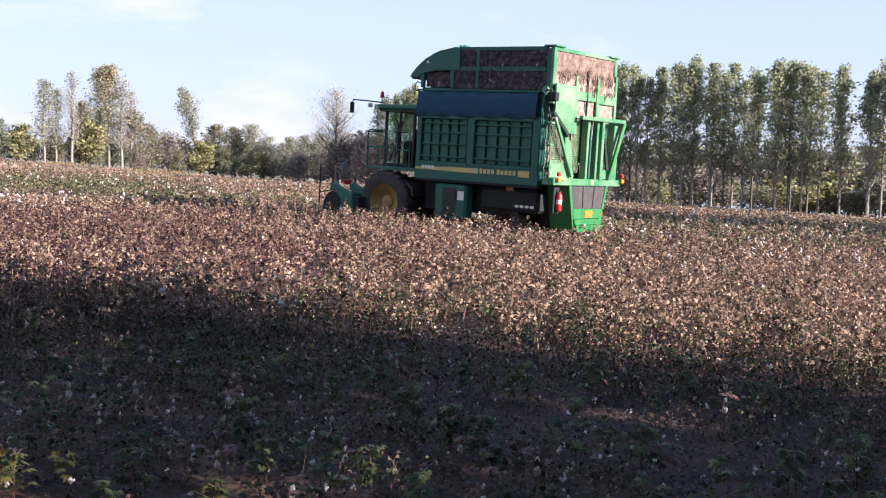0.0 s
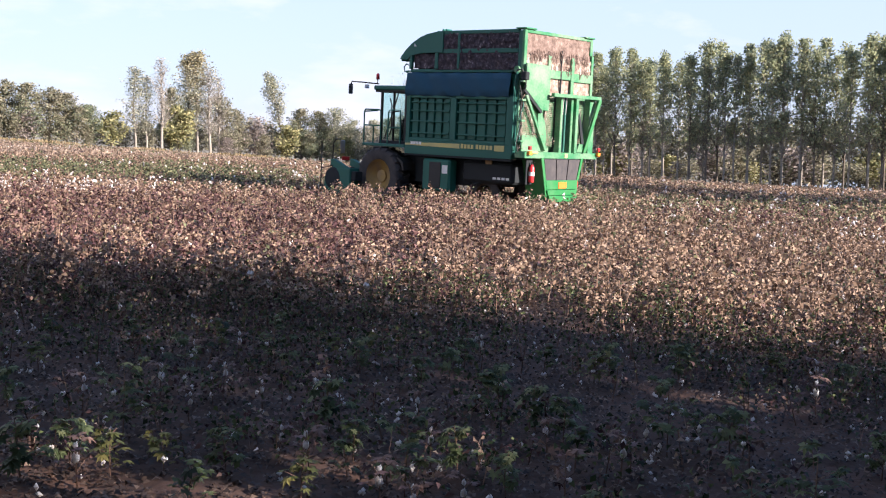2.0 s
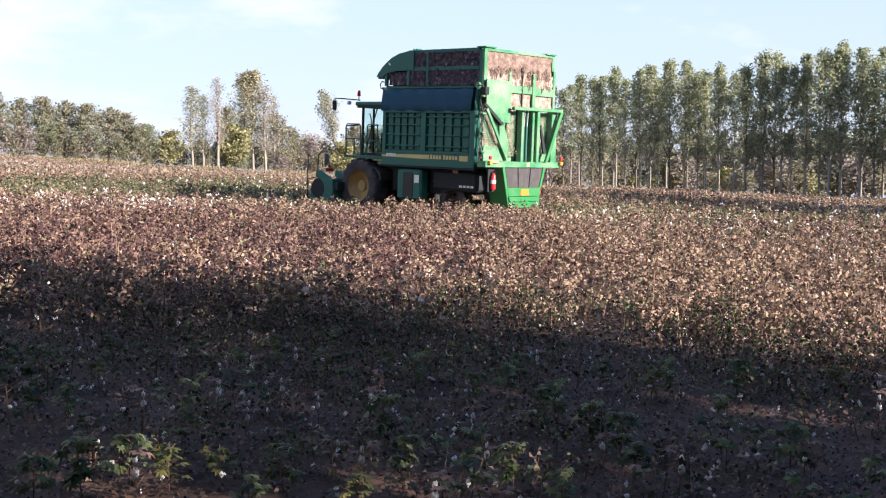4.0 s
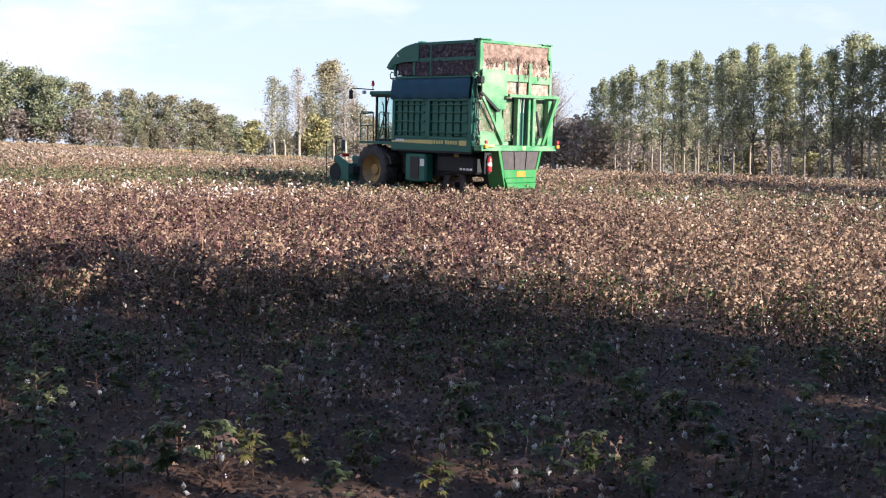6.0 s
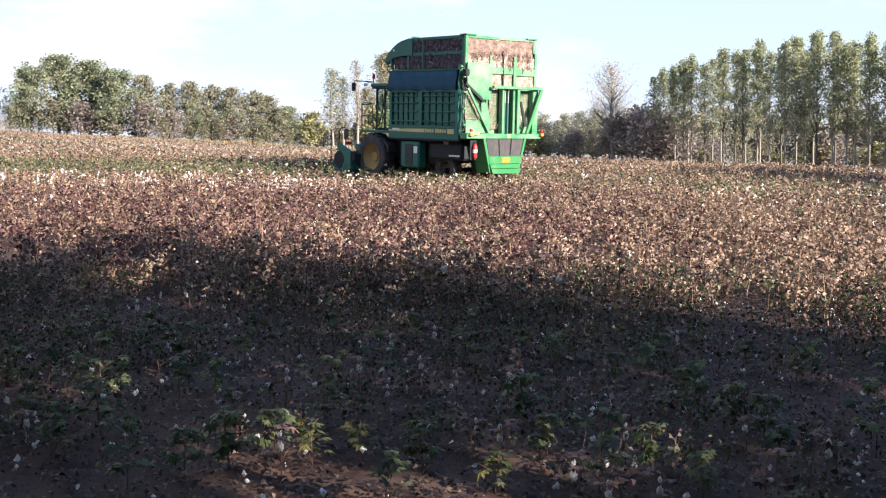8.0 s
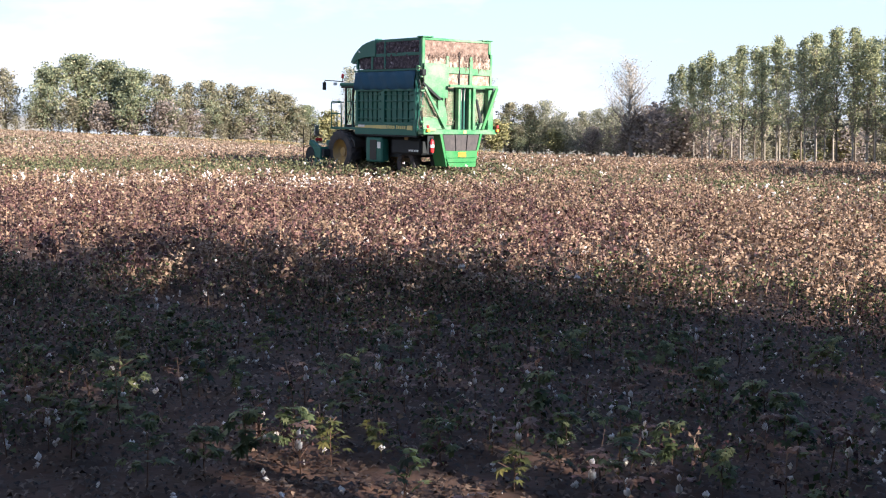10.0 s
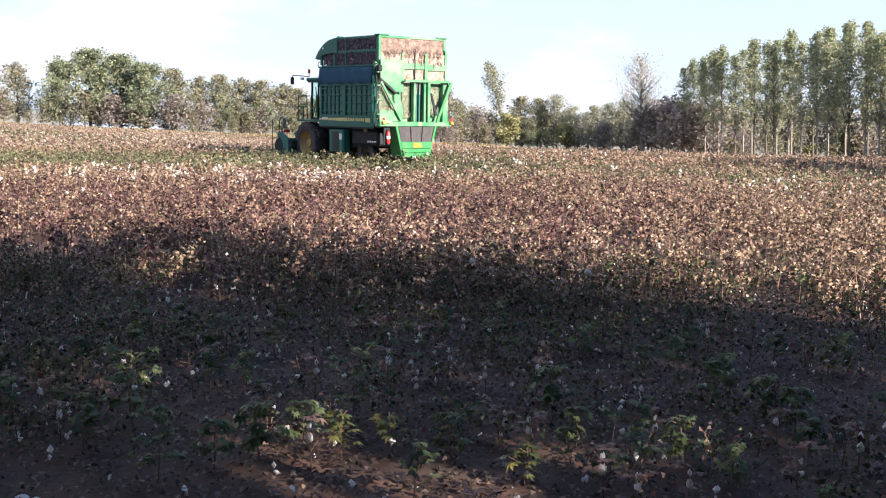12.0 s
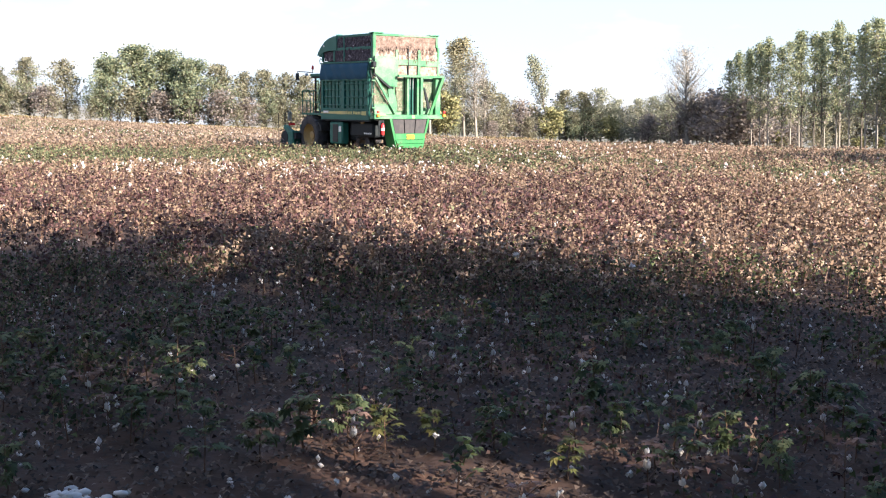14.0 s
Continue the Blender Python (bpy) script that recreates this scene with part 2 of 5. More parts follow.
CROP = [DRY, RED, GREEN_SHADED, STALK, BOLL, LITTER]
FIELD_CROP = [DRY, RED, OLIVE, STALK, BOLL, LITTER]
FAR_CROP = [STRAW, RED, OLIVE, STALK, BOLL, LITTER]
HEAD = radians(52.8)
ROW_WAY = np.array([-math.sin(HEAD), math.cos(HEAD)])
ROW_SIDE = np.array([math.cos(HEAD), math.sin(HEAD)])


def row_places(rng, gap, step, r0, r1, az0, az1, jitter):
    """Plants in rows that run along the harvester's heading, within a ring sector."""
    u = np.arange(-r1, r1, gap)
    v = np.arange(-r1, r1, step)
    uu, vv = [k.ravel() for k in np.meshgrid(u, v)]
    uu = uu + rng.normal(0, jitter, len(uu))
    vv = vv + rng.uniform(-step, step, len(vv))
    p = uu[:, None] * ROW_SIDE + vv[:, None] * ROW_WAY
    r, az = np.hypot(p[:, 0], p[:, 1]), np.degrees(np.arctan2(p[:, 0], p[:, 1]))
    return p[(r > r0) & (r < r1) & (az > az0) & (az < az1)]


def soft_noise(x, y, scale, seed):
    """A smooth field of about -1 to 1, from a few crossed waves."""
    rng = np.random.default_rng(seed)
    out = np.zeros_like(x)
    for k in range(7):
        a, f, ph = rng.uniform(0, 6.28), scale * rng.uniform(0.5, 1.6), rng.uniform(0, 6.28)
        out += np.sin((x * np.cos(a) + y * np.sin(a)) * f + ph)
    return out / 3.2


def standing_crop(name, seed, gap, step, r0, r1, az0, az1, height, leaves, size, boll, label, ragged=0.0, lint=1.0, mats=FIELD_CROP):
    rng = np.random.default_rng(seed)
    p = row_places(rng, gap, step, r0, r1, az0, az1, gap * 0.22)
    x, y = p[:, 0], p[:, 1]
    r = np.hypot(x, y)
    keep = rng.random(len(p)) < np.clip(0.8 + 0.35 * soft_noise(x, y, 0.9, 3) - ragged * np.clip((r0 + 5 - r) / 5, 0, 1), 0, 1)
    p, x, y, r = p[keep], x[keep], y[keep], r[keep]
    n = len(p)
    az = np.degrees(np.arctan2(x, y))
    h = height * rng.uniform(0.5, 1.25, n) * (1 + 0.12 * soft_noise(x, y, 0.3, 5))
    base = np.stack([x, y, ground(x, y)], 1)
    lean = np.concatenate([rng.normal(0, 0.1, (n, 2)), np.zeros((n, 1))], 1)
    top = base + np.array([0, 0, 1.0]) * h[:, None] + lean
    groups = [(blades(rng, base, top, max(size * 0.2, 0.016)), 3)]
    twig0 = base + (top - base) * rng.uniform(0.25, 0.8, (n, 1))
    groups.append((blades(rng, twig0, twig0 + np.stack([rng.normal(0, 0.16, n), rng.normal(0, 0.16, n), rng.uniform(0.05, 0.3, n)], 1), size * 0.1), 3))
    greenness = 0.10 + np.where(r < 34, 0.2, 0.42) * np.clip(soft_noise(x, y, 0.16, 11), 0, 1) + 0.75 * np.exp(-((r - 48) / 7) ** 2) * np.clip((-az - 4) / 12, 0.25, 1)
    redness = np.clip(0.9 - np.abs(r - 25) / 13, 0.05, 0.5) * np.clip((4 - az) / 14, 0.12, 1) + 0.7 * np.exp(-((r - 35) / 2.2) ** 2) * np.clip((az - 3) / 4, 0, 1)
    per = np.repeat(np.arange(n), leaves)
    nodes = 8
    f = rng.uniform(0.25, 1.03, (n, nodes)) ** 0.8
    spread = (0.15 + 0.05 * height) * (1.15 - 0.55 * f)
    knot = base[:, None] + (top - base)[:, None] * f[:, :, None] + np.stack([rng.normal(0, 1, f.shape) * spread, rng.normal(0, 1, f.shape) * spread, rng.normal(0, 0.04, f.shape)], 2)
    c = knot[per, rng.integers(0, nodes, len(per))] + rng.normal(0, 0.042, (len(per), 3))
    q = flakes(rng, c, size * rng.uniform(0.55, 1.25, len(per)))
    pick = np.clip(0.7 * rng.random(n)[per] + 0.3 * rng.random(len(per)), 0, 1)
    kind = np.where(pick < greenness[per], 2, np.where(pick < greenness[per] + redness[per], 1, 0))
    for k in (0, 1, 2):
        groups.append((q[kind == k], k))
    chance = boll(r, az, x, y)
    many = rng.poisson(chance)
    per = np.repeat(np.arange(n), many)
    c = base[per] + (top - base)[per] * rng.uniform(0.6, 1.05, (len(per), 1)) + rng.normal(0, 0.12, (len(per), 3)) * [1, 1, 0.4]
    groups.append((puffs(rng, c, rng.uniform(0.05, 0.10, len(per)) * lint, 3 if r0 < 60 else 1), 4))
    return quads_object(name, groups, mats, label)


def boll_mid(r, az, x, y):
    middle = np.interp(az, [-38, -30, -22, -12, -3, 4, 8], [46, 38, 36, 37, 36, 31.5, 31])
    band = np.exp(-((r - middle) / 3.4) ** 2) * np.interp(az, [-30, -22, -2, 5], [0.8, 1.25, 1.25, 0.45]) + 0.05 + 0.08 * np.exp(-((r - 50) / 8) ** 2)
    return band * np.clip(0.6 + 0.8 * soft_noise(x, y, 0.35, 21), 0.05, 2)


def boll_far(r, az, x, y):
    return (0.10 + 0.55 * np.exp(-((r - 95) / 14) ** 2) * np.clip((-az - 10) / 15, 0, 1)) * np.clip(0.5 + 0.8 * soft_noise(x, y, 0.12, 22), 0, 2)


standing_crop("cotton_crop", 1, 0.76, 0.17, 14.5, 34, -47, 30, 0.72, 52, 0.068, boll_mid, "dense defoliated cotton plants with brown and reddish dry leaves", 0.5, 0.9)
standing_crop("cotton_crop", 2, 0.76, 0.17, 34, 62, -47, 30, 0.55, 22, 0.092, boll_mid, "dry cotton plants with open white bolls and green patches", 0, 1.15)
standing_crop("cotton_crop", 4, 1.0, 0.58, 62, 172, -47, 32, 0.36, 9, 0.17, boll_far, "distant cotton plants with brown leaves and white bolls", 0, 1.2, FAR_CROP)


def sparse_crop():
    """Thin short plants and litter on the bare soil in the shade."""
    rng = np.random.default_rng(8)
    p = row_places(rng, 0.76, 0.075, 5.2, 18.5, -47, 34, 0.2)
    r = np.hypot(p[:, 0], p[:, 1])
    p = p[rng.random(len(p)) < np.clip(0.14 + (r - 7) * 0.07, 0.12, 0.95) * np.clip(0.8 + 0.7 * soft_noise(p[:, 0], p[:, 1], 1.4, 31), 0.12, 1)]
    p = p[~((p[:, 0] > -3.6) & (p[:, 0] < -0.9) & (p[:, 1] < 8.1)) | (rng.random(len(p)) < 0.15)]
    n = len(p)
    base = np.stack([p[:, 0], p[:, 1], ground(p[:, 0], p[:, 1])], 1)
    h = rng.uniform(0.15, 0.5, n) * np.clip(0.8 + (np.hypot(p[:, 0], p[:, 1]) - 8) * 0.04, 0.8, 1.25)
    top = base + np.stack([rng.normal(0, 0.06, n), rng.normal(0, 0.06, n), h], 1)
    groups = [(blades(rng, base, top, 0.012), 3)]
    for _ in range(2):
        fork = base + (top - base) * rng.uniform(0.25, 0.8, (n, 1))
        groups.append((blades(rng, fork, fork + np.stack([rng.normal(0, 0.1, n), rng.normal(0, 0.1, n), rng.uniform(0.03, 0.2, n)], 1), 0.007), 3))
    per = np.repeat(np.arange(n), 34)
    f = rng.uniform(0.3, 1.05, len(per))
    c = base[per] + (top - base)[per] * f[:, None] + rng.normal(0, 0.10, (len(per), 3)) * [1, 1, 0.5]
    q = flakes(rng, c, rng.uniform(0.028, 0.062, len(per)))
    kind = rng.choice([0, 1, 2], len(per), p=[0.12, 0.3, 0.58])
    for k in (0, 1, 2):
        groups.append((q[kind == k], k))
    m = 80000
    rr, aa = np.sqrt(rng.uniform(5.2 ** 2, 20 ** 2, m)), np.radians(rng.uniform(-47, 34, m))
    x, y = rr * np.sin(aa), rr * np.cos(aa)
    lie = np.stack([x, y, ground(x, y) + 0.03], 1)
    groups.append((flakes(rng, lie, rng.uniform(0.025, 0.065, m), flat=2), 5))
    m = 1500
    rr, aa = np.sqrt(rng.uniform(5.5 ** 2, 22 ** 2, m)), np.radians(rng.uniform(-47, 34, m))
    x, y = rr * np.sin(aa), rr * np.cos(aa)
    lie = np.stack([x, y, ground(x, y) + rng.uniform(0.03, 0.3, m) ** 1.3], 1)
    groups.append((puffs(rng, lie, rng.uniform(0.018, 0.05, m)), 4))
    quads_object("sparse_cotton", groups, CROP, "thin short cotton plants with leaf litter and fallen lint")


sparse_crop()



def lobed_leaf(bm, place, way, size, droop):
    """A five-lobed cotton leaf of a few bent faces."""
    side = way.cross(Vector((0, 0, 1))).normalized()
    up = side.cross(way).normalized()
    mid = bm.verts.new(place + way * size * 0.25)
    rim = []
    for a, r in ((-150, 0.42), (-100, 0.55), (-75, 0.32), (-45, 0.62), (-22, 0.36), (0, 0.78), (22, 0.36), (45, 0.62), (75, 0.32), (100, 0.55), (150, 0.42)):
        c, s_ = math.cos(radians(a)), math.sin(radians(a))
        rim.append(bm.verts.new(place + way * size * (0.25 + r * c) + side * size * r * s_ - up * droop * size * r * r))
    for a, b in zip(rim, rim[1:]):
        bm.faces.new((mid, a, b))


def boll_mesh(bm, place, size, rng):
    """An open boll: four soft locks on a dry calyx."""
    for k in range(4):
        a = k * 1.57 + rng.uniform(0, 0.5)
        c = place + Vector((math.cos(a), math.sin(a), rng.uniform(-0.3, 0.3))) * size * 0.4
        m = Matrix.Translation(c) @ Matrix.Diagonal((size * 0.5, size * 0.5, size * rng.uniform(0.5, 0.85), 1))
        bmesh.ops.create_icosphere(bm, subdivisions=1, radius=1, matrix=m)


def cotton_plant(seed, height, leaves, bolls, leaf, label, hang=1.0):
    rng = random.Random(seed)
    root = new("cotton_plant")
    bm, lf, bl = bmesh.new(), bmesh.new(), bmesh.new()
    lean = Vector((rng.uniform(-0.1, 0.1), rng.uniform(-0.1, 0.1), 1)).normalized()

    def limb(p, q, r0, r1):
        d = (q - p).normalized()
        u = d.cross(Vector((0.9, 0.3, 0.1))).normalized()
        v = d.cross(u)
        a = [bm.verts.new(p + (u * math.cos(k * 1.571) + v * math.sin(k * 1.571)) * r0) for k in range(4)]
        b = [bm.verts.new(q + (u * math.cos(k * 1.571) + v * math.sin(k * 1.571)) * r1) for k in range(4)]
        for k in range(4):
            bm.faces.new((a[k], a[(k + 1) % 4], b[(k + 1) % 4], b[k]))

    limb(Vector((0, 0, -0.04)), lean * height * 0.55, 0.007, 0.005)
    limb(lean * height * 0.55, lean * height + Vector((rng.uniform(-0.04, 0.04), rng.uniform(-0.04, 0.04), 0)), 0.005, 0.003)
    ends = [lean * height]
    for k in range(7):
        f = 0.3 + 0.65 * k / 7
        a = k * 2.4 + rng.uniform(0, 0.8)
        p = lean * height * f
        q = p + Vector((math.cos(a), math.sin(a), rng.uniform(0.2, 0.9))) * height * rng.uniform(0.18, 0.36)
        limb(p, q, 0.0035, 0.002)
        ends += [q, (p + q) / 2]
    for k in range(leaves):
        a = rng.uniform(0, 6.28)
        lobed_leaf(lf, rng.choice(ends) + Vector([rng.uniform(-0.03, 0.03) for _ in range(3)]), Vector((math.cos(a), math.sin(a), rng.uniform(-0.9, 0.25))).normalized(), rng.uniform(0.06, 0.12), rng.uniform(0.1, 0.7))
    for me_name, b, mt in (("stem", bm, STALK), ("leaves", lf, leaf)):
        part(me_name, b, mt, root)
    for k in range(bolls):
        b = bmesh.new()
        boll_mesh(b, Vector((0, 0, 0)), rng.uniform(0.02, 0.032), rng)
        boll = part("boll", b, BOLL, root, "open white cotton boll" if hang == 1 else "lint hanging from an open boll", smooth=True)
        boll.location = rng.choice(ends[1:]) - Vector((0, 0, 0.02)) if hang == 1 else ends[0] - Vector((0, 0, 0.03 + 0.08 * k))
        boll.scale = (1, 1, hang)
    return tagged(root, label, "cotton plant", "cotton plants in the near rows")


def near_plants():
    rng = random.Random(77)
    kinds = [cotton_plant(100, 0.62, 62, 1, FRESH, "tall leafy green cotton plant on bare soil"), cotton_plant(101, 0.42, 40, 1, FRESH, "small green cotton plant with a white boll"),
             cotton_plant(102, 0.38, 32, 0, YELLOWING, "small cotton plant with yellowing leaves"), cotton_plant(103, 0.45, 12, 1, RED, "thin reddish cotton plant with open bolls"),
             cotton_plant(104, 0.36, 18, 0, GREEN_SHADED, "low green cotton plant, leaves darkened for shade"), cotton_plant(105, 0.34, 8, 2, RED, "nearly bare cotton stalk with hanging lint", 1.7)]
    spots = [(0, -3.25, 8.95), (2, -3.0, 8.0), (1, -3.35, 8.1), (2, -2.65, 8.15), (1, -2.2, 8.2), (4, -4.0, 8.9), (3, -3.75, 8.35), (1, -4.6, 9.8), (4, -1.3, 8.3), (0, -0.85, 8.0), (1, -5.1, 7.9), (2, -5.6, 8.2), (4, -4.9, 7.5),
             (1, -0.5, 8.6), (5, -2.9, 9.6), (4, 0.4, 8.9), (0, 1.2, 9.6), (3, -1.9, 10.6), (5, -3.4, 11.6), (0, -5.9, 10.9), (1, 0.1, 10.1), (2, -1.55, 7.75)]
    spots += [(5, -3.11, 7.66), (5, -3.35, 10.22), (5, -2.87, 10.63), (5, -1.9, 8.65), (5, -1.6, 8.36), (5, -0.7, 7.37), (5, -5.78, 8.31), (5, -5.23, 7.72), (5, -1.61, 6.72), (5, -0.52, 12.91), (5, -6.97, 12.64), (4, -2.2, 7.2)]
    while len(spots) < 115:
        a, r = radians(rng.uniform(-40, 24)), rng.uniform(7.2, 13.5)
        x, y = r * math.sin(a), r * math.cos(a)
        if min(math.hypot(x - p[1], y - p[2]) for p in spots) > 0.28 and not (-3.3 < x < -1.0 and y < 8.3):
            spots.append((rng.choice([0, 1, 2, 3, 4, 4, 5, 5, 1]), x, y))
    used = set()
    for k, x, y in spots:
        m = pose(x, y, float(ground(x, y)), 0, 0, rng.uniform(0, 360))
        ob = kinds[k] if k not in used else copy_thing(kinds[k], m)
        used.add(k)
        ob.matrix_basis = m
        ob.scale = (rng.uniform(0.85, 1.15),) * 3


def lint_heap(x, y, seed):
    """Fallen cotton in a loose heap on the soil."""
    rng = random.Random(seed)
    root = new("cotton_heap")
    root.location = (x, y, float(ground(x, y)) + 0.02)
    for _ in range(12):
        bm = bmesh.new()
        m = Matrix.Rotation(rng.uniform(0, 3), 4, "Z") @ Matrix.Diagonal((rng.uniform(0.03, 0.06), rng.uniform(0.02, 0.04), rng.uniform(0.015, 0.03), 1))
        bmesh.ops.create_icosphere(bm, subdivisions=2, radius=1, matrix=m)
        for v in bm.verts:
            v.co += Vector((noise.noise(v.co * 60), noise.noise(v.co * 60 + Vector((5, 0, 0))), noise.noise(v.co * 60 + Vector((0, 5, 0))))) * 0.01
        part("tuft", bm, BOLL, root, smooth=True).location = (rng.gauss(0, 0.08), rng.gauss(0, 0.05), rng.uniform(0.0, 0.03))
    tagged(root, "small heap of fallen white cotton on bare soil", "cotton")


# ---------------- trees ----------------
def tubes(segs, sides=5):
    """Tapered tubes for (p, q, r0, r1) rows; returns verts and quad faces."""
    vs, fs, o = [], [], 0
    for p, q, r0, r1 in segs:
        sides = 6 if r0 > 0.1 else 3
        d = (q - p) / (np.linalg.norm(q - p) + 1e-9)
        u = np.cross(d, [0.3, 0.9, 0.1])
        u /= np.linalg.norm(u)
        v = np.cross(d, u)
        a = np.arange(sides) * 2 * math.pi / sides
        ring = np.cos(a)[:, None] * u + np.sin(a)[:, None] * v
        vs += [p + ring * r0, q + ring * r1]
        k = np.arange(sides)
        fs.append(np.stack([o + k, o + (k + 1) % sides, o + sides + (k + 1) % sides, o + sides + k], 1))
        o += 2 * sides
    return np.concatenate(vs), np.concatenate(fs)


def grow(rng, height, trunk_r, bare, spread, limbs, lean=0.03, rise=0.6):
    """Trunk and limbs; returns segments and the limb points where leaves sit."""
    segs, tips = [], []
    pts = [np.zeros(3)]
    n = 7
    for k in range(1, n + 1):
        pts.append(np.array([*(pts[-1][:2] + rng.normal(0, lean * height / n, 2)), height * 0.96 * k / n]))
    rad = trunk_r * (1 - np.linspace(0, 0.93, n + 1) ** 1.1)
    for k in range(n):
        segs.append((pts[k] - [0, 0, 0.15 if k == 0 else 0], pts[k + 1], rad[k], rad[k + 1]))
    for k in range(limbs):
        f = bare + (1 - bare) * ((k + rng.random()) / limbs)
        j = min(n - 1, int(f * n))
        p = pts[j] + (pts[j + 1] - pts[j]) * (f * n - j)
        a = rng.uniform(0, 6.28)
        ln = spread * rng.uniform(0.6, 1.15) * max(0.18, 1 - ((f - bare) / (1 - bare) - 0.25) ** 2 * 1.4)
        way = np.array([math.cos(a), math.sin(a), rise + rng.normal(0, 0.15)])
        way /= np.linalg.norm(way)
        q = p + way * ln * 0.55
        e = q + (way + np.array([0, 0, 0.35]) + rng.normal(0, 0.25, 3)) * ln * 0.45
        r = trunk_r * 0.35 * (1.1 - f)
        segs += [(p, q, r + 0.012, r * 0.6 + 0.01), (q, e, r * 0.6 + 0.01, 0.008)]
        tips += [q, e, (q + e) / 2, (p + q) / 2]
        for _ in range(2):
            s = p + (e - p) * rng.uniform(0.3, 0.9)
            w = s + rng.normal(0, 0.3, 3) * ln * 0.7 + [0, 0, 0.12 * ln]
            segs.append((s, w, r * 0.35 + 0.008, 0.006))
            tips.append(w)
    tips.append(pts[-1])
    return segs, np.array(tips)


def tree(name, seed, height, trunk_r, bare, spread, limbs, leaves, size, clump, leaf, bark, label, category="tree", lean=0.03, rise=0.6, second=None, clumps=0.0):
    rng = np.random.default_rng(seed)
    segs, tips = grow(rng, height, trunk_r, bare, spread, limbs, lean, rise)
    root = new(name)
    v, f = tubes(segs)
    trunk = new("trunk", mesh_of("trunk", v, f, [bark], smooth=True))
    trunk.parent = root
    if clumps:
        # leaves gather in clumps at some of the limb ends, thinner towards the foot of the crown
        tips = tips[(tips[:, 2] < height) & (np.hypot(tips[:, 0], tips[:, 1]) < spread * 1.1)]
        height_share = (tips[:, 2] - tips[:, 2].min()) / np.ptp(tips[:, 2])
        tips = tips[rng.random(len(tips)) < clumps * ((0.35 + 1.0 * height_share) if clumps < 0.35 else 1.0)]
    if leaves:
        c = tips[rng.integers(0, len(tips), leaves)] + np.clip(rng.normal(0, clump, (leaves, 3)), -1.4 * clump, 1.4 * clump) * [1, 1, 0.8]
        c[:, 2] = np.maximum(c[:, 2], 0.25)
        q = flakes(rng, c, size * rng.uniform(0.55, 1.3, leaves), flat=0.25, squash=0.9)
        mats = [leaf] + ([second] if second else [])
        high = c[:, 2] / height + rng.normal(0, 0.15, leaves)
        idx = (high > 0.68).astype(int) if second else np.zeros(leaves, int)
        crown = new("crown", mesh_of("crown", q.reshape(-1, 3), np.arange(leaves * 4).reshape(-1, 4), mats, idx))
        crown.parent = root
    return tagged(root, label, category)


def at(az, d):
    x, y = d * math.sin(radians(az)), d * math.cos(radians(az))
    return x, y, float(ground(x, y))


def plant_copy(src, az, d, scale, turn, wide=1.0):
    x, y, z = at(az, d)
    return copy_thing(src, pose(x, y, z - 0.05, 0, 0, turn) @ Matrix.Diagonal((scale * wide, scale * wide, scale, 1)))


def height_for(az, d, el_top):
    """Height of a tree at that bearing and distance whose top stands el_top degrees above eye level."""
    return EYE + d * math.tan(radians(el_top)) - at(az, d)[2]


def poplar_stand():
    rng = random.Random(4)
    kinds = [tree("poplar_tree", 40 + k, 16, 0.135, 0.20, 2.6, 60, 1750, 0.24, 0.33, POPLAR, PALEBARK if k % 3 else BARK,
                  "tall slender poplar with dark green crown in a row", lean=0.012, rise=1.7, clumps=0.3) for k in range(6)]
    for k in kinds:
        tagged(k, group="poplars along the field edge")
    first = {}
    for row in range(2):
        az = -3.4 + row * 1.1
        while az < 27:
            d = float(field_end(az)) + 3 + row * 7
            top = float(np.interp(az, [-4, -2.2, 0, 3.4, 7.1, 10, 14, 21, 27], [2.7, 3.3, 3.75, 4.15, 4.3, 4.6, 4.75, 4.65, 4.8]))
            h = height_for(az, d, top) * rng.uniform(0.91, 1.06)
            k = rng.randrange(6)
            place = (az + rng.uniform(-0.15, 0.15), d + rng.uniform(-1.2, 1.2))
            if k not in first:
                first[k] = True
                x, y, z = at(*place)
                kinds[k].matrix_basis = pose(x, y, z - 0.05, 0, 0, rng.uniform(0, 360)) @ Matrix.Scale(h / 16, 4)
            else:
                plant = copy_thing(kinds[k], pose(*at(*place), 0, 0, rng.uniform(0, 360)))
                plant.scale = (h / 16,) * 3
            az += rng.uniform(0.38, 0.74) * (1.4 if az > 6 else 1.0) * (1.0 + 0.35 * row)


poplar_stand()


def scatter_trees(src_list, rows, seed):
    """rows: bearing, distance beyond the field's end, elevation of the top, kind, width factor."""
    rng = random.Random(seed)
    used = set()
    for az, back, top, k, wide in rows:
        d = float(field_end(az)) + back
        h = height_for(az, d, top)
        src, base_h = src_list[k]
        m = pose(*at(az, d), 0, 0, rng.uniform(0, 360)) if k != 9 else pose(*at(az, d), 0, -13, 0)
        s = h / base_h
        ob = src if k not in used else copy_thing(src, m)
        used.add(k)
        ob.matrix_basis = m
        ob.scale = (s * wide, s * wide, s)


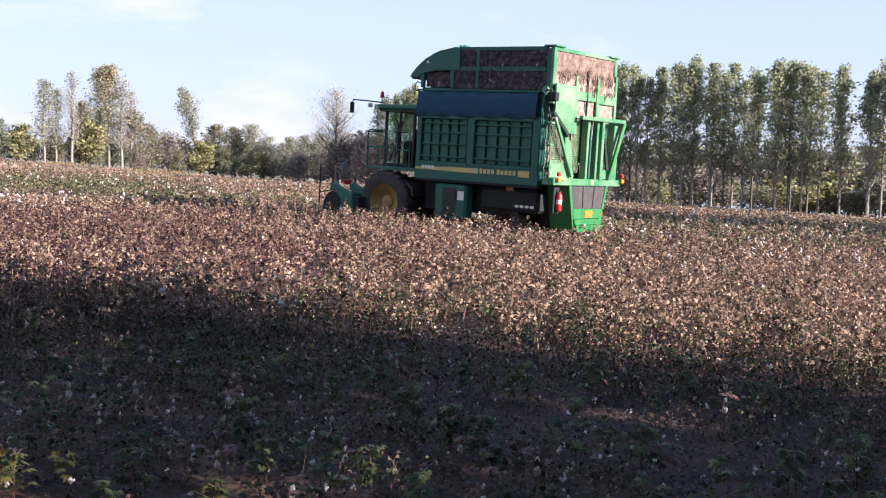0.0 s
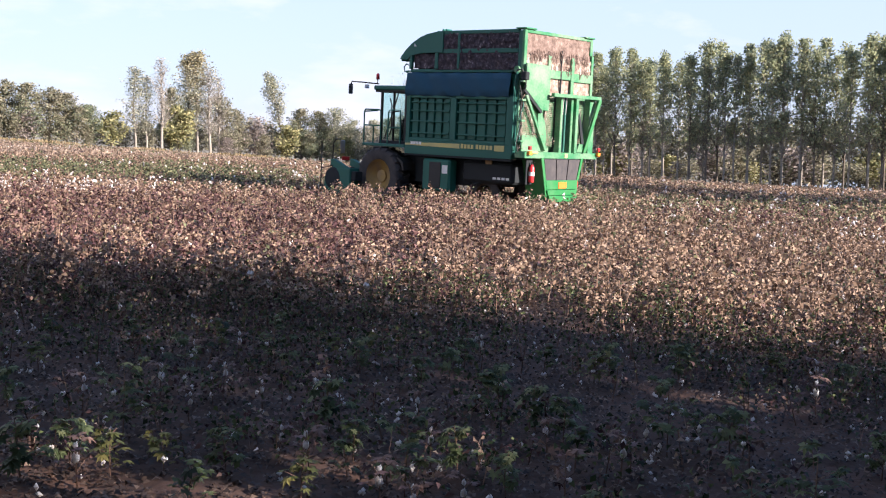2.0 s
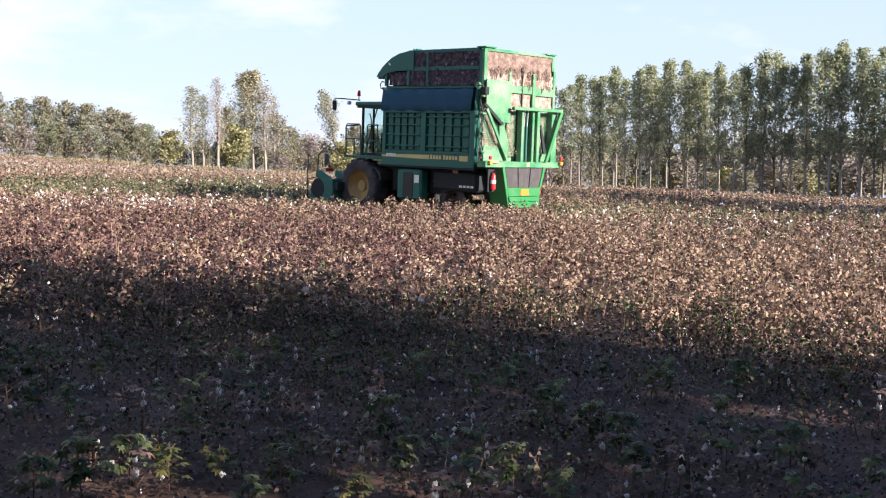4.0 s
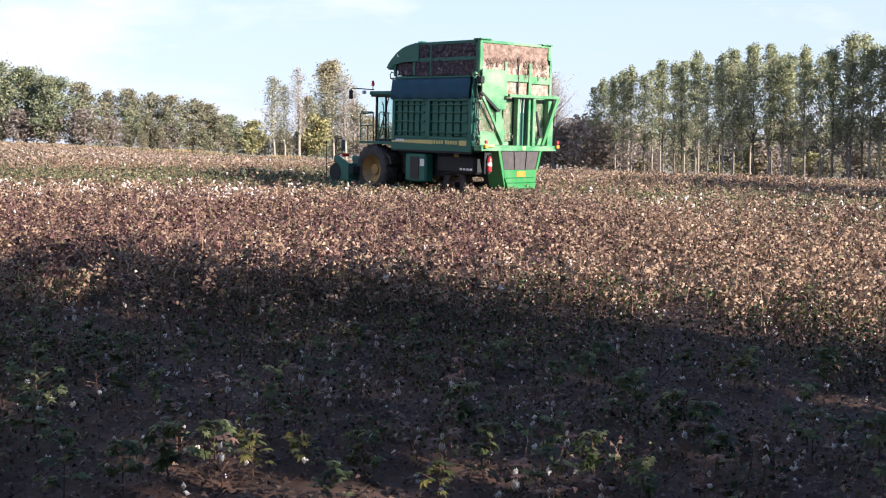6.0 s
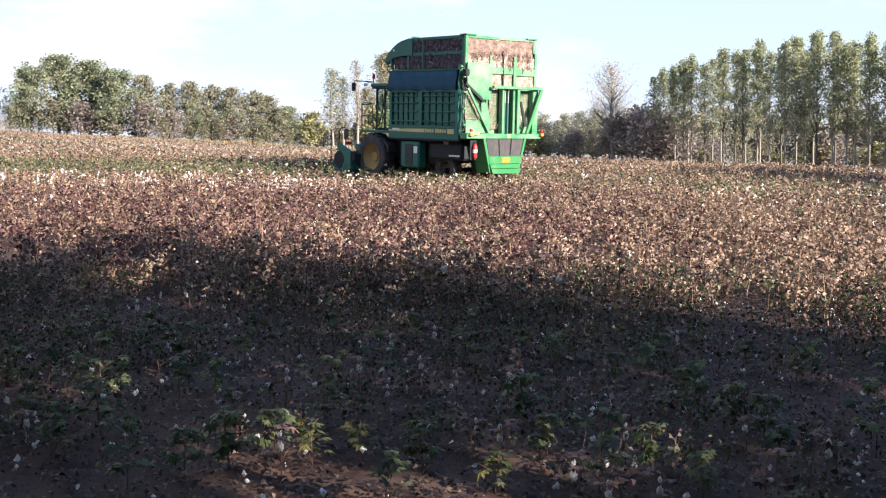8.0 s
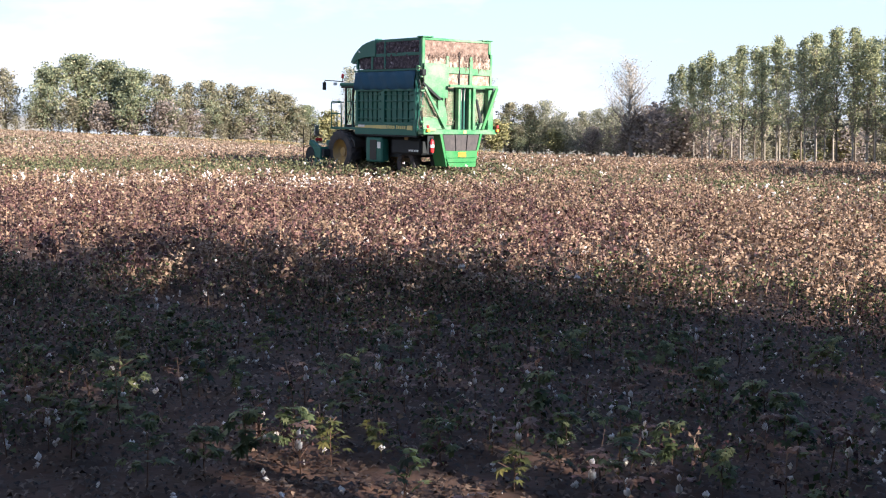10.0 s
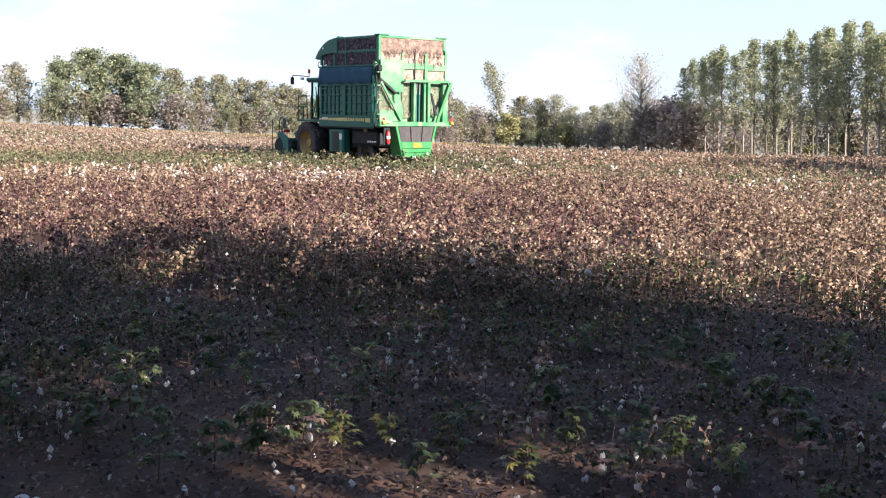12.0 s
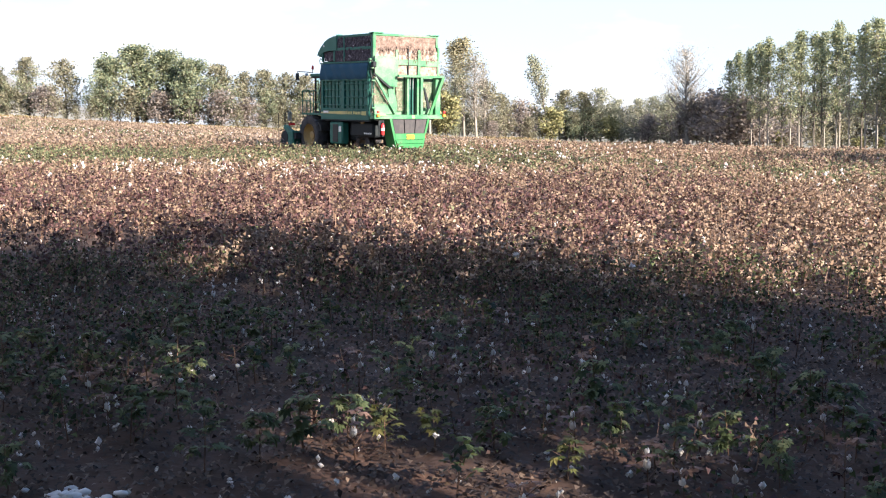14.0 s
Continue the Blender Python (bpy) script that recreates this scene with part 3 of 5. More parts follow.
HEDGE_KINDS = [
    (tree("broadleaf_tree", 61, 9, 0.2, 0.06, 3.6, 60, 7500, 0.22, 0.42, HEDGE, BARK, "broad green tree with dense rounded crown at field edge", clumps=0.42), 9),
    (tree("broadleaf_tree", 62, 9, 0.2, 0.05, 3.2, 54, 5200, 0.22, 0.42, HEDGE, BARK, "bushy olive green tree at the field edge", clumps=0.42, second=RUSSET), 9),
    (tree("autumn_tree", 63, 8, 0.16, 0.06, 3.0, 46, 2400, 0.26, 0.42, RUSSET, BARK, "russet and olive autumn tree with loose crown", clumps=0.45), 8),
    (tree("yellow_bush", 64, 4, 0.1, 0.08, 1.9, 24, 1300, 0.26, 0.35, YELLOW, BARK, "yellow green rounded bush at the field edge", "bush"), 4),
    (tree("lanky_poplar", 65, 14, 0.16, 0.2, 2.2, 46, 1700, 0.2, 0.32, HAZEGREEN, PALEBARK, "lanky pale-trunked tree with thin green foliage", lean=0.03, rise=1.3), 14),
    (tree("bare_poplar", 66, 14, 0.18, 0.25, 2.3, 90, 900, 0.15, 0.3, PALE, PALEBARK, "nearly bare pale poplar with bleached twigs", lean=0.02, rise=1.8), 14),
    (tree("yellowing_poplar", 67, 14, 0.16, 0.22, 2.9, 56, 3400, 0.2, 0.4, HAZEGREEN, PALEBARK, "tall poplar with green and yellow autumn crown", lean=0.02, rise=1.3, second=HAZEYELLOW), 14),
    (tree("bare_tree", 68, 12, 0.28, 0.22, 4.0, 120, 2600, 0.13, 0.42, PALE, PALEBARK, "tall almost leafless tree with grey twigs", lean=0.03, rise=0.9), 12),
    (tree("dark_bush", 69, 5, 0.12, 0.04, 2.6, 30, 1100, 0.27, 0.5, DARKLEAF, BARK, "dark reddish undergrowth bush below taller trees", "bush"), 5),
    (tree("leaning_tree", 70, 11, 0.15, 0.40, 2.1, 40, 2600, 0.19, 0.34, HAZEGREEN, BARK, "slim tree with high narrow leaning crown", lean=0.06, rise=1.2), 11),
    (tree("autumn_tree", 71, 8, 0.14, 0.08, 3.2, 26, 900, 0.38, 0.6, RUSSET, BARK, "olive and russet tree in the far treeline"), 8),
    (tree("hazed_autumn_tree", 72, 9, 0.16, 0.08, 3.2, 46, 3600, 0.2, 0.42, HAZEGREEN, PALEBARK, "olive autumn tree, rounded crown with haze in its colour", clumps=0.45), 9),
]


def treeline():
    rng = random.Random(9)
    rows = []
    for az, top, k, w in ((-47, 3.4, 0, 1.1), (-44.5, 3.6, 1, 1), (-42, 3.2, 0, 1), (-39.8, 3.2, 2, 1), (-38.2, 3.0, 1, 1.0), (-36.8, 3.3, 1, 1), (-35.2, 3.2, 2, 1.0),
                          (-33.2, 3.3, 0, 1), (-32.0, 3.85, 0, 1.15), (-30.6, 3.6, 0, 1.1), (-29.4, 3.2, 0, 1.1), (-28.2, 2.9, 1, 1.1), (-27.0, 2.5, 2, 1.1), (-26.0, 2.6, 1, 1), (-25.0, 2.4, 2, 1.1),
                          (-24.0, 2.3, 1, 1.2), (-23.0, 2.1, 2, 1.2), (-22.2, 1.9, 1, 1.2), (-21.3, 1.4, 0, 1.2)):
        rows.append((az, rng.uniform(2, 6), top, k, w))
    for az in np.arange(-46, -21, 0.6):
        rows.append((az + rng.uniform(-0.3, 0.3), rng.uniform(0.5, 3), 1.1 + rng.uniform(-0.3, 0.9) + 0.05 * (-az - 34), rng.choice([10, 2, 8, 10]), 1.2))
    # tall trees and bushes of the middle treeline
    rows += [(-20.2, 3, 0.95, 3, 1.1), (-19.1, 6, 3.3, 4, 1.5), (-18.6, 5, 2.9, 4, 1.4), (-17.9, 2, 3.75, 5, 1.4), (-17.4, 6, 2.2, 1, 0.7), (-17.1, 4, 1.2, 3, 1.0), (-16.2, 5, 4.05, 6, 1.35), (-16.6, 7, 3.9, 6, 1.1), (-15.6, 2, 3.2, 5, 1.5), (-15.2, 4, 2.9, 5, 1.3), (-15.0, 5, 1.9, 2, 0.9), (-14.2, 6, 1.2, 2, 1.0), (-13.4, 6, 0.8, 8, 1.0), (-11.9, 6, 3.15, 9, 0.85), (-11.9, 3, 0.4, 3, 1.1), (-11.2, 8, 1.3, 1, 1.1)]
    # mixed low trees further along
    rows += [(-10.3, 8, 1.2, 1, 1.1), (-9.5, 10, 1.35, 11, 1.1), (-8.6, 10, 0.8, 11, 1.0), (-7.7, 8, 0.8, 11, 1.1), (-6.9, 10, 0.9, 11, 1.1), (-6.1, 10, 1.0, 11, 1.1), (-5.32, 3, 3.2, 7, 1.0), (-4.4, 8, 0.9, 8, 1.3), (-3.7, 6, 1.0, 8, 1.3), (-3.0, 5, 0.7, 8, 1.4), (-2.3, 8, 0.6, 8, 1.4), (-5.6, 4, -0.1, 8, 1.0)]
    # undergrowth at their feet
    rows += [(-14.8, 2, -0.1, 8, 1.2), (-13.0, 2, 0.1, 2, 1.2), (-9.0, 4, -0.1, 3, 1.2), (-7.2, 4, 0.0, 8, 1.1), (-18.5, 8, 0.6, 2, 1.0), (-16.6, 3, 0.6, 1, 0.8), (-10.8, 4, 0.2, 1, 1.0)]
    for az in np.arange(-2.5, 27, 0.75):
        rows.append((az + rng.uniform(-0.3, 0.3), rng.uniform(22, 34), rng.uniform(-1.3, -0.3), rng.choice([3, 10, 10, 8]), 1.6))
        rows.append((az + rng.uniform(-0.3, 0.3), rng.uniform(45, 60), rng.uniform(0.0, 0.9), 10, 1.3))
    for az in np.arange(-21, -2.5, 0.5):
        rows.append((az + rng.uniform(-0.2, 0.2), rng.uniform(14, 24), rng.uniform(0.1, 0.7), 10, 1.3))
    scatter_trees(HEDGE_KINDS, rows, 3)


treeline()


def verge():
    """Dry grass and low scrub along the far edge of the field."""
    rng = np.random.default_rng(12)
    n = 26000
    az = rng.uniform(-47, 30, n)
    d = field_end(az) + rng.uniform(-7, 4, n)
    x, y = d * np.sin(np.radians(az)), d * np.cos(np.radians(az))
    base = np.stack([x, y, ground(x, y)], 1)
    h = rng.uniform(0.15, 0.55, n) * np.clip(1 + 0.5 * soft_noise(x, y, 0.3, 2), 0.3, 1.6)
    top = base + np.stack([rng.normal(0, 0.15, n), rng.normal(0, 0.15, n), h], 1)
    q = blades(rng, base, top, 0.22)
    ob = new("verge_grass", mesh_of("verge_grass", q.reshape(-1, 3), np.arange(n * 4).reshape(-1, 4), [GRASS]))
    tagged(ob, "tall dry straw-coloured grass along the field edge", "grass", kind="stuff")


verge()


def shade_trees():
    """A row of tall trees beside the field, between it and the sun, and an unseen grove added round the viewer to
    darken the foreground.
    """
    src, h0 = HEDGE_KINDS[2]
    # out of view: eight behind the viewer cut sky light, two cast a strip
    for x, y, h, w in ((12, -10, 14, 1), (4, -9, 14, 1), (-4, -8, 13, 1), (-12, -9, 14, 1), (-20, -7, 14, 1), (8, -15, 15, 1), (-8, -15, 15, 1), (-28, -9, 13, 1), (34, 37.5, 16, 0.75), (39, 34.5, 18, 0.75)):
        t = copy_thing(src, pose(x, y, float(ground(x, y)), 0, 0, x * 37))
        t.scale = (h / h0 * w, h / h0 * w, h / h0)
    # added overhead crowns, never in view, that dim the sky on the foreground
    high = tree("broadleaf_tree", 90, 18, 0.28, 0.63, 4.4, 40, 2400, 0.6, 0.8, HEDGE, BARK, "unseen tall tree, high crown added to block sky light")
    for k, (x, y) in enumerate(((2.5, -2.0), (-4.5, -1.2), (9.5, 0.5), (-10.5, 0.5), (6, -4.5), (-1, -5), (-8, -4.5), (15, -0.5), (-16, 0.5), (4, 1.2), (-5.5, 1.5), (10, -8), (7, -8.5), (-12, 4.5), (-8.5, 5.5), (0, -2.2))):
        m = pose(x, y, float(ground(x, y)), 0, 0, k * 100)
        (copy_thing(high, m) if k else high).matrix_basis = m
    # the row, which ends beside the viewer
    rng = np.random.default_rng(50)
    flat = Vector((SUN_WAY.x, SUN_WAY.y, 0)).normalized()
    cross = Vector((-flat.y, flat.x, 0))
    seed = 200
    for depth in (21.0, 24.5):
        q = -22.0 + rng.uniform(0, 1)
        while q < 13.4:
            base = cross * q + flat * (depth + rng.uniform(-0.8, 0.8))
            z = float(ground(base.x, base.y))
            h = float(np.interp(q, [7.0, 8.8, 9.8, 10.6, 11.4, 12.4, 13.0, 13.8], [20.0, 18.2, 16.4, 16.3, 16.0, 15.6, 11.8, 9.4])) + (depth - 21) * 0.384
            seed += 1
            fine = 3 < q
            shade_tree(seed, base, z, h, 1.6 if fine else 3.0, 4600 if fine else 2500, 0.40 if fine else 0.6)
            q += rng.uniform(1.1, 1.5) if fine else rng.uniform(2.6, 3.4)


# where the row of trees lets the sun through to the ground: x, y, radius
SUN_SPOTS = [(2.2, 11.7, 0.26), (2.55, 11.55, 0.18), (-1.3, 8.6, 0.30), (-0.9, 8.75, 0.2), (-3.2, 7.85, 0.42), (-2.6, 7.4, 0.45), (-1.75, 7.6, 0.3), (-4.15, 13.2, 0.2), (-4.6, 13.1, 0.12), (-5.9, 9.4, 0.2), (-6.5, 9.3, 0.16),
             (-2.75, 10.8, 0.14), (-9.0, 15.2, 0.4), (-4.6, 9.62, 0.16), (-3.55, 8.42, 0.22), (1.0, 12.3, 0.14), (-6.9, 14.4, 0.25), (-0.5, 12.0, 0.14), (-5.4, 14.6, 0.2), (-2.0, 13.4, 0.16), (0.4, 9.4, 0.12)]


def shade_tree(seed, base, z, height, spread, leaves, size):
    """One tree of the shading row, with a dense crown down to the ground and the gaps of SUN_SPOTS."""
    rng = np.random.default_rng(seed)
    segs, tips = grow(rng, height, 0.16, 0.05, spread, 54, 0.02, 0.5)
    spots = [(np.array([x, y, float(ground(x, y)) + 0.05]) - np.array([base.x, base.y, z]), r) for x, y, r in SUN_SPOTS]
    sun_way = np.array(SUN_WAY)

    def clear(p, extra):
        ok = np.ones(len(p), bool)
        for spot, r in spots:
            d = p - spot
            ok &= np.linalg.norm(d - (d @ sun_way)[:, None] * sun_way, axis=1) > r + extra
        return ok

    free = clear(np.array([(p + q) / 2 for p, q, _, _ in segs]), 0.25)
    segs = [seg for i, seg in enumerate(segs) if i < 7 or free[i]]
    root = new("broadleaf_tree")
    v, f = tubes(segs)
    new("trunk", mesh_of("trunk", v, f, [BARK], smooth=True)).parent = root
    c = tips[rng.integers(0, len(tips), leaves)] + np.clip(rng.normal(0, 0.6, (leaves, 3)), -0.8, 0.8)
    # the body of the crown: a column with a rounded top
    m = leaves // 2
    up = rng.uniform(0.15, 1.0, m)
    wide = spread * 0.85 * np.sqrt(rng.random(m)) * np.clip((1.0 - up) * 7, 0, 1) ** 0.5
    turn = rng.uniform(0, 6.283, m)
    c[:m] = np.stack([wide * np.cos(turn), wide * np.sin(turn), up * height], 1) + rng.normal(0, 0.12, (m, 3))
    c[:, 2] = np.clip(c[:, 2], 0.25, height + rng.normal(0, 0.15, leaves))
    c = c[clear(c, 0.1)]
    n = len(c)
    q = flakes(rng, c, size * rng.uniform(0.55, 1.3, n), flat=0.25, squash=0.9)
    new("crown", mesh_of("crown", q.reshape(-1, 3), np.arange(n * 4).reshape(-1, 4), [HEDGE])).parent = root
    root.location = (base.x, base.y, z)
    tagged(root, "dense green tree in the row beside the field", "tree", "trees of the shading row")


shade_trees()


def far_hills():
    rng = np.random.default_rng(3)
    for az0, az1, d, top, seed in ((-60, -33, 900, 3.4, 1), (-34, 12, 1500, 0.35, 2)):
        az = np.linspace(az0, az1, 90)
        f = (az - az0) / (az1 - az0)
        el = top * np.sin(math.pi * np.clip(f, 0, 1)) ** 0.6 * (1 + 0.12 * np.sin(f * 17 + seed) + 0.06 * np.sin(f * 41))
        v = []
        for k, back in enumerate((0, 60, 160, 320)):
            e = np.radians(el * (0.0, 0.55, 0.9, 1.0)[k] - (2.2 if k == 0 else 0))
            v.append(np.stack([(d + back) * np.sin(np.radians(az)), (d + back) * np.cos(np.radians(az)), EYE + (d + back) * np.tan(e)], 1))
        v = np.concatenate(v)
        i, j = np.meshgrid(np.arange(3), np.arange(89), indexing="ij")
        faces = np.stack([i * 90 + j, i * 90 + j + 1, (i + 1) * 90 + j + 1, (i + 1) * 90 + j], -1).reshape(-1, 4)
        ob = new("backdrop", mesh_of("backdrop", v, faces, [HILL], smooth=True))
        tagged(ob, "low wooded hills in the hazy distance", "hill", kind="structure")


far_hills()


# ---------------- harvester ----------------
def part(name, bm, material, parent, label="", smooth=False):
    me = bpy.data.meshes.new(name)
    bmesh.ops.recalc_face_normals(bm, faces=bm.faces[:])
    bm.to_mesh(me)
    bm.free()
    me.materials.append(material)
    if smooth:
        me.polygons.foreach_set("use_smooth", [True] * len(me.polygons))
    ob = new(name, me)
    ob.parent = parent
    return tagged(ob, label)


def add_box(bm, x0, x1, y0, y1, z0, z1, bevel=0.0):
    vs = [bm.verts.new((x, y, z)) for x in (x0, x1) for y in (y0, y1) for z in (z0, z1)]
    fs = [bm.faces.new([vs[i] for i in q]) for q in ((0, 1, 3, 2), (4, 6, 7, 5), (0, 4, 5, 1), (2, 3, 7, 6), (0, 2, 6, 4), (1, 5, 7, 3))]
    if bevel:
        bmesh.ops.bevel(bm, geom=list({e for f in fs for e in f.edges}), offset=bevel, segments=1, affect="EDGES")
    return bm


def block(*dims, bevel=0.012):
    return add_box(bmesh.new(), *dims, bevel)


def add_prism(bm, pts, axis, a, b, bevel=0.0):
    """A flat outline pushed from a to b along the x axis (outline in y, z) or the y axis (outline in x, z)."""
    def at3(p, k):
        return (k, p[0], p[1]) if axis == "x" else (p[0], k, p[1])
    v0, v1 = [bm.verts.new(at3(p, a)) for p in pts], [bm.verts.new(at3(p, b)) for p in pts]
    n = len(pts)
    fs = [bm.faces.new(v0), bm.faces.new(v1[::-1])] + [bm.faces.new((v0[i], v1[i], v1[(i + 1) % n], v0[(i + 1) % n])) for i in range(n)]
    if bevel:
        bmesh.ops.bevel(bm, geom=list({e for f in fs for e in f.edges}), offset=bevel, segments=1, affect="EDGES")
    return bm


def prism(pts, axis, a, b, bevel=0.008):
    return add_prism(bmesh.new(), pts, axis, a, b, bevel)


def add_rod(bm, path, r, sides=8):
    """A round bar that follows the points of path."""
    path = [Vector(p) for p in path]
    rings = []
    for i, p in enumerate(path):
        d = (path[min(i + 1, len(path) - 1)] - path[max(i - 1, 0)]).normalized()
        u = d.cross(Vector((0.31, 0.17, 0.93)) if abs(d.z) < 0.9 else Vector((1, 0.1, 0))).normalized()
        v = d.cross(u)
        rings.append([bm.verts.new(p + (u * math.cos(k * 2 * math.pi / sides) + v * math.sin(k * 2 * math.pi / sides)) * r) for k in range(sides)])
    for a, b in zip(rings, rings[1:]):
        for k in range(sides):
            bm.faces.new((a[k], a[(k + 1) % sides], b[(k + 1) % sides], b[k]))
    bm.faces.new(rings[0][::-1])
    bm.faces.new(rings[-1])
    return bm


def rod(path, r, sides=8):
    return add_rod(bmesh.new(), path, r, sides)


def spun(profile, sides=36, axis="x"):
    """A ring-shaped body: an outline of (along, radius) turned about the x axis."""
    bm = bmesh.new()
    rings = []
    for k in range(sides):
        a = k * 2 * math.pi / sides
        rings.append([bm.verts.new((s, r * math.cos(a), r * math.sin(a)) if axis == "x" else (r * math.cos(a), r * math.sin(a), s)) for s, r in profile])
    for k in range(sides):
        a, b = rings[k], rings[(k + 1) % sides]
        for i in range(len(profile) - 1):
            bm.faces.new((a[i], a[i + 1], b[i + 1], b[i]))
    return bm


def rough_sheet(u0, u1, v0, v1, depth, axis, amp, seed, cell=0.07):
    """A lumpy sheet: on the rear (axis y: u is x) or a flank (axis x: u is y), at that depth, v is height."""
    bm = bmesh.new()
    nu, nv = max(2, int((u1 - u0) / cell)), max(2, int((v1 - v0) / cell))
    grid = []
    for i in range(nu + 1):
        col = []
        for j in range(nv + 1):
            u, v = u0 + (u1 - u0) * i / nu, v0 + (v1 - v0) * j / nv
            d = depth + amp * noise.noise(Vector((u * 6, v * 5, seed))) + amp * 0.6 * noise.noise(Vector((u * 17, v * 14, seed)))
            col.append(bm.verts.new((u, d, v) if axis == "y" else (d, u, v)))
        grid.append(col)
    for i in range(nu):
        for j in range(nv):
            bm.faces.new((grid[i][j], grid[i + 1][j], grid[i + 1][j + 1], grid[i][j + 1]))
    return bm


def trash_mat(name, stops, scale, low=0.35, high=0.7):
    m, n, l, b = node_mat(name, 0.95)
    pos = n.new("ShaderNodeTexCoord")
    tex = n.new("ShaderNodeTexNoise")
    tex.inputs["Scale"].default_value, tex.inputs["Detail"].default_value, tex.inputs["Roughness"].default_value = scale, 8, 0.72
    l.new(pos.outputs["Object"], tex.inputs["Vector"])
    r = ramp_node(n, [(low + (high - low) * i / (len(stops) - 1), c) for i, c in enumerate(stops)])
    l.new(tex.outputs["Fac"], r.inputs["Fac"])
    l.new(r.outputs["Color"], b.inputs["Base Color"])
    bp = n.new("ShaderNodeBump")
    bp.inputs["Strength"].default_value, bp.inputs["Distance"].default_value = 0.9, 0.06
    l.new(tex.outputs["Fac"], bp.inputs["Height"])
    l.new(bp.outputs["Normal"], b.inputs["Normal"])
    return m


near_plants()
lint_heap(-4.39, 6.29, 1)
lint_heap(-4.67, 6.34, 2)

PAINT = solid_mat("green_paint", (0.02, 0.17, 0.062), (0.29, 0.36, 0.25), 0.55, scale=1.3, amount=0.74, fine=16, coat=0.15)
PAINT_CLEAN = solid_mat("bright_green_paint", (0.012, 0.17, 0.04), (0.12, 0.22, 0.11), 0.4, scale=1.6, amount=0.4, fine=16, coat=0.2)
# the machine's green with the flank's shade put into the colour
PAINT_SHADED = solid_mat("shaded_green_paint", (0.006, 0.10, 0.072), (0.03, 0.11, 0.085), 0.5, scale=1.6, amount=0.28, fine=18)
TARP = solid_mat("teal_tarpaulin", (0.008, 0.055, 0.10), (0.025, 0.085, 0.135), 0.75, scale=1.2, amount=0.5, bump=0.03, fine=9)
STRIPE = solid_mat("yellow_stripe", (0.52, 0.46, 0.15), (0.36, 0.33, 0.19), 0.5, scale=2, amount=0.6)
RIMS = solid_mat("yellow_rim", (0.34, 0.21, 0.05), (0.19, 0.145, 0.10), 0.55, scale=3, amount=0.8)
RUST = solid_mat("muddy_rim", (0.10, 0.07, 0.04), (0.06, 0.045, 0.035), 0.8, scale=3, amount=0.8)
RUBBER = solid_mat("rubber", (0.028, 0.028, 0.031), (0.12, 0.10, 0.085), 0.9, scale=3, amount=0.6, bump=0.01)
STEEL_DARK = solid_mat("dark_steel", (0.008, 0.013, 0.016), (0.02, 0.021, 0.022), 0.7, scale=3, amount=0.6)
GRILLE = solid_mat("grey_grille", (0.045, 0.042, 0.045), (0.10, 0.09, 0.085), 0.8, scale=5, amount=0.7, bump=0.004, fine=120)
CHROME = solid_mat("bright_steel", (0.55, 0.55, 0.55), (0.3, 0.27, 0.22), 0.3, metal=0.9, amount=0.4)
RED_PAINT = solid_mat("red_paint", (0.55, 0.02, 0.025), (0.35, 0.1, 0.07), 0.35, amount=0.3)
ORANGE = solid_mat("orange_plastic", (0.85, 0.25, 0.02), (0.5, 0.2, 0.05), 0.4, amount=0.4)
PLATE = solid_mat("orange_plate", (0.75, 0.17, 0.005), (0.6, 0.2, 0.03), 0.5, amount=0.4)
WHITE_PAINT = solid_mat("white_paint", (0.75, 0.75, 0.72), (0.45, 0.42, 0.36), 0.5, amount=0.5)
BLACK = solid_mat("black_plastic", (0.02, 0.02, 0.02), (0.06, 0.05, 0.04), 0.6, amount=0.4)
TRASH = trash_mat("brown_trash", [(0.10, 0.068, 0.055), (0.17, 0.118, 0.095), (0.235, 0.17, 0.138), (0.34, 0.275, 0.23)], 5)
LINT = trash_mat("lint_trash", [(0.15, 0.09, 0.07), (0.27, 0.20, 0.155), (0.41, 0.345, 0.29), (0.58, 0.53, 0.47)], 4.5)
# basket-side trash: brown darkened to purple to hold the flank's shade
SHADED_TRASH = trash_mat("shaded_trash", [(0.024, 0.02, 0.027), (0.055, 0.042, 0.052), (0.10, 0.08, 0.092), (0.55, 0.51, 0.50)], 7.0, 0.42, 0.70)
GLASS, _gn, _gl, _gb = node_mat("cab_glass", 0.03)
_gb.inputs["Base Color"].default_value, _gb.inputs["Transmission Weight"].default_value, _gb.inputs["IOR"].default_value = (0.75, 0.88, 0.86, 1), 1.0, 1.02
_gb.inputs["Specular IOR Level"].default_value = 1.0

harvester = tagged(new("cotton_harvester"), "large green cotton harvester with raised basket driving through cotton", "harvester")
XL, XR = 0.1, 3.62


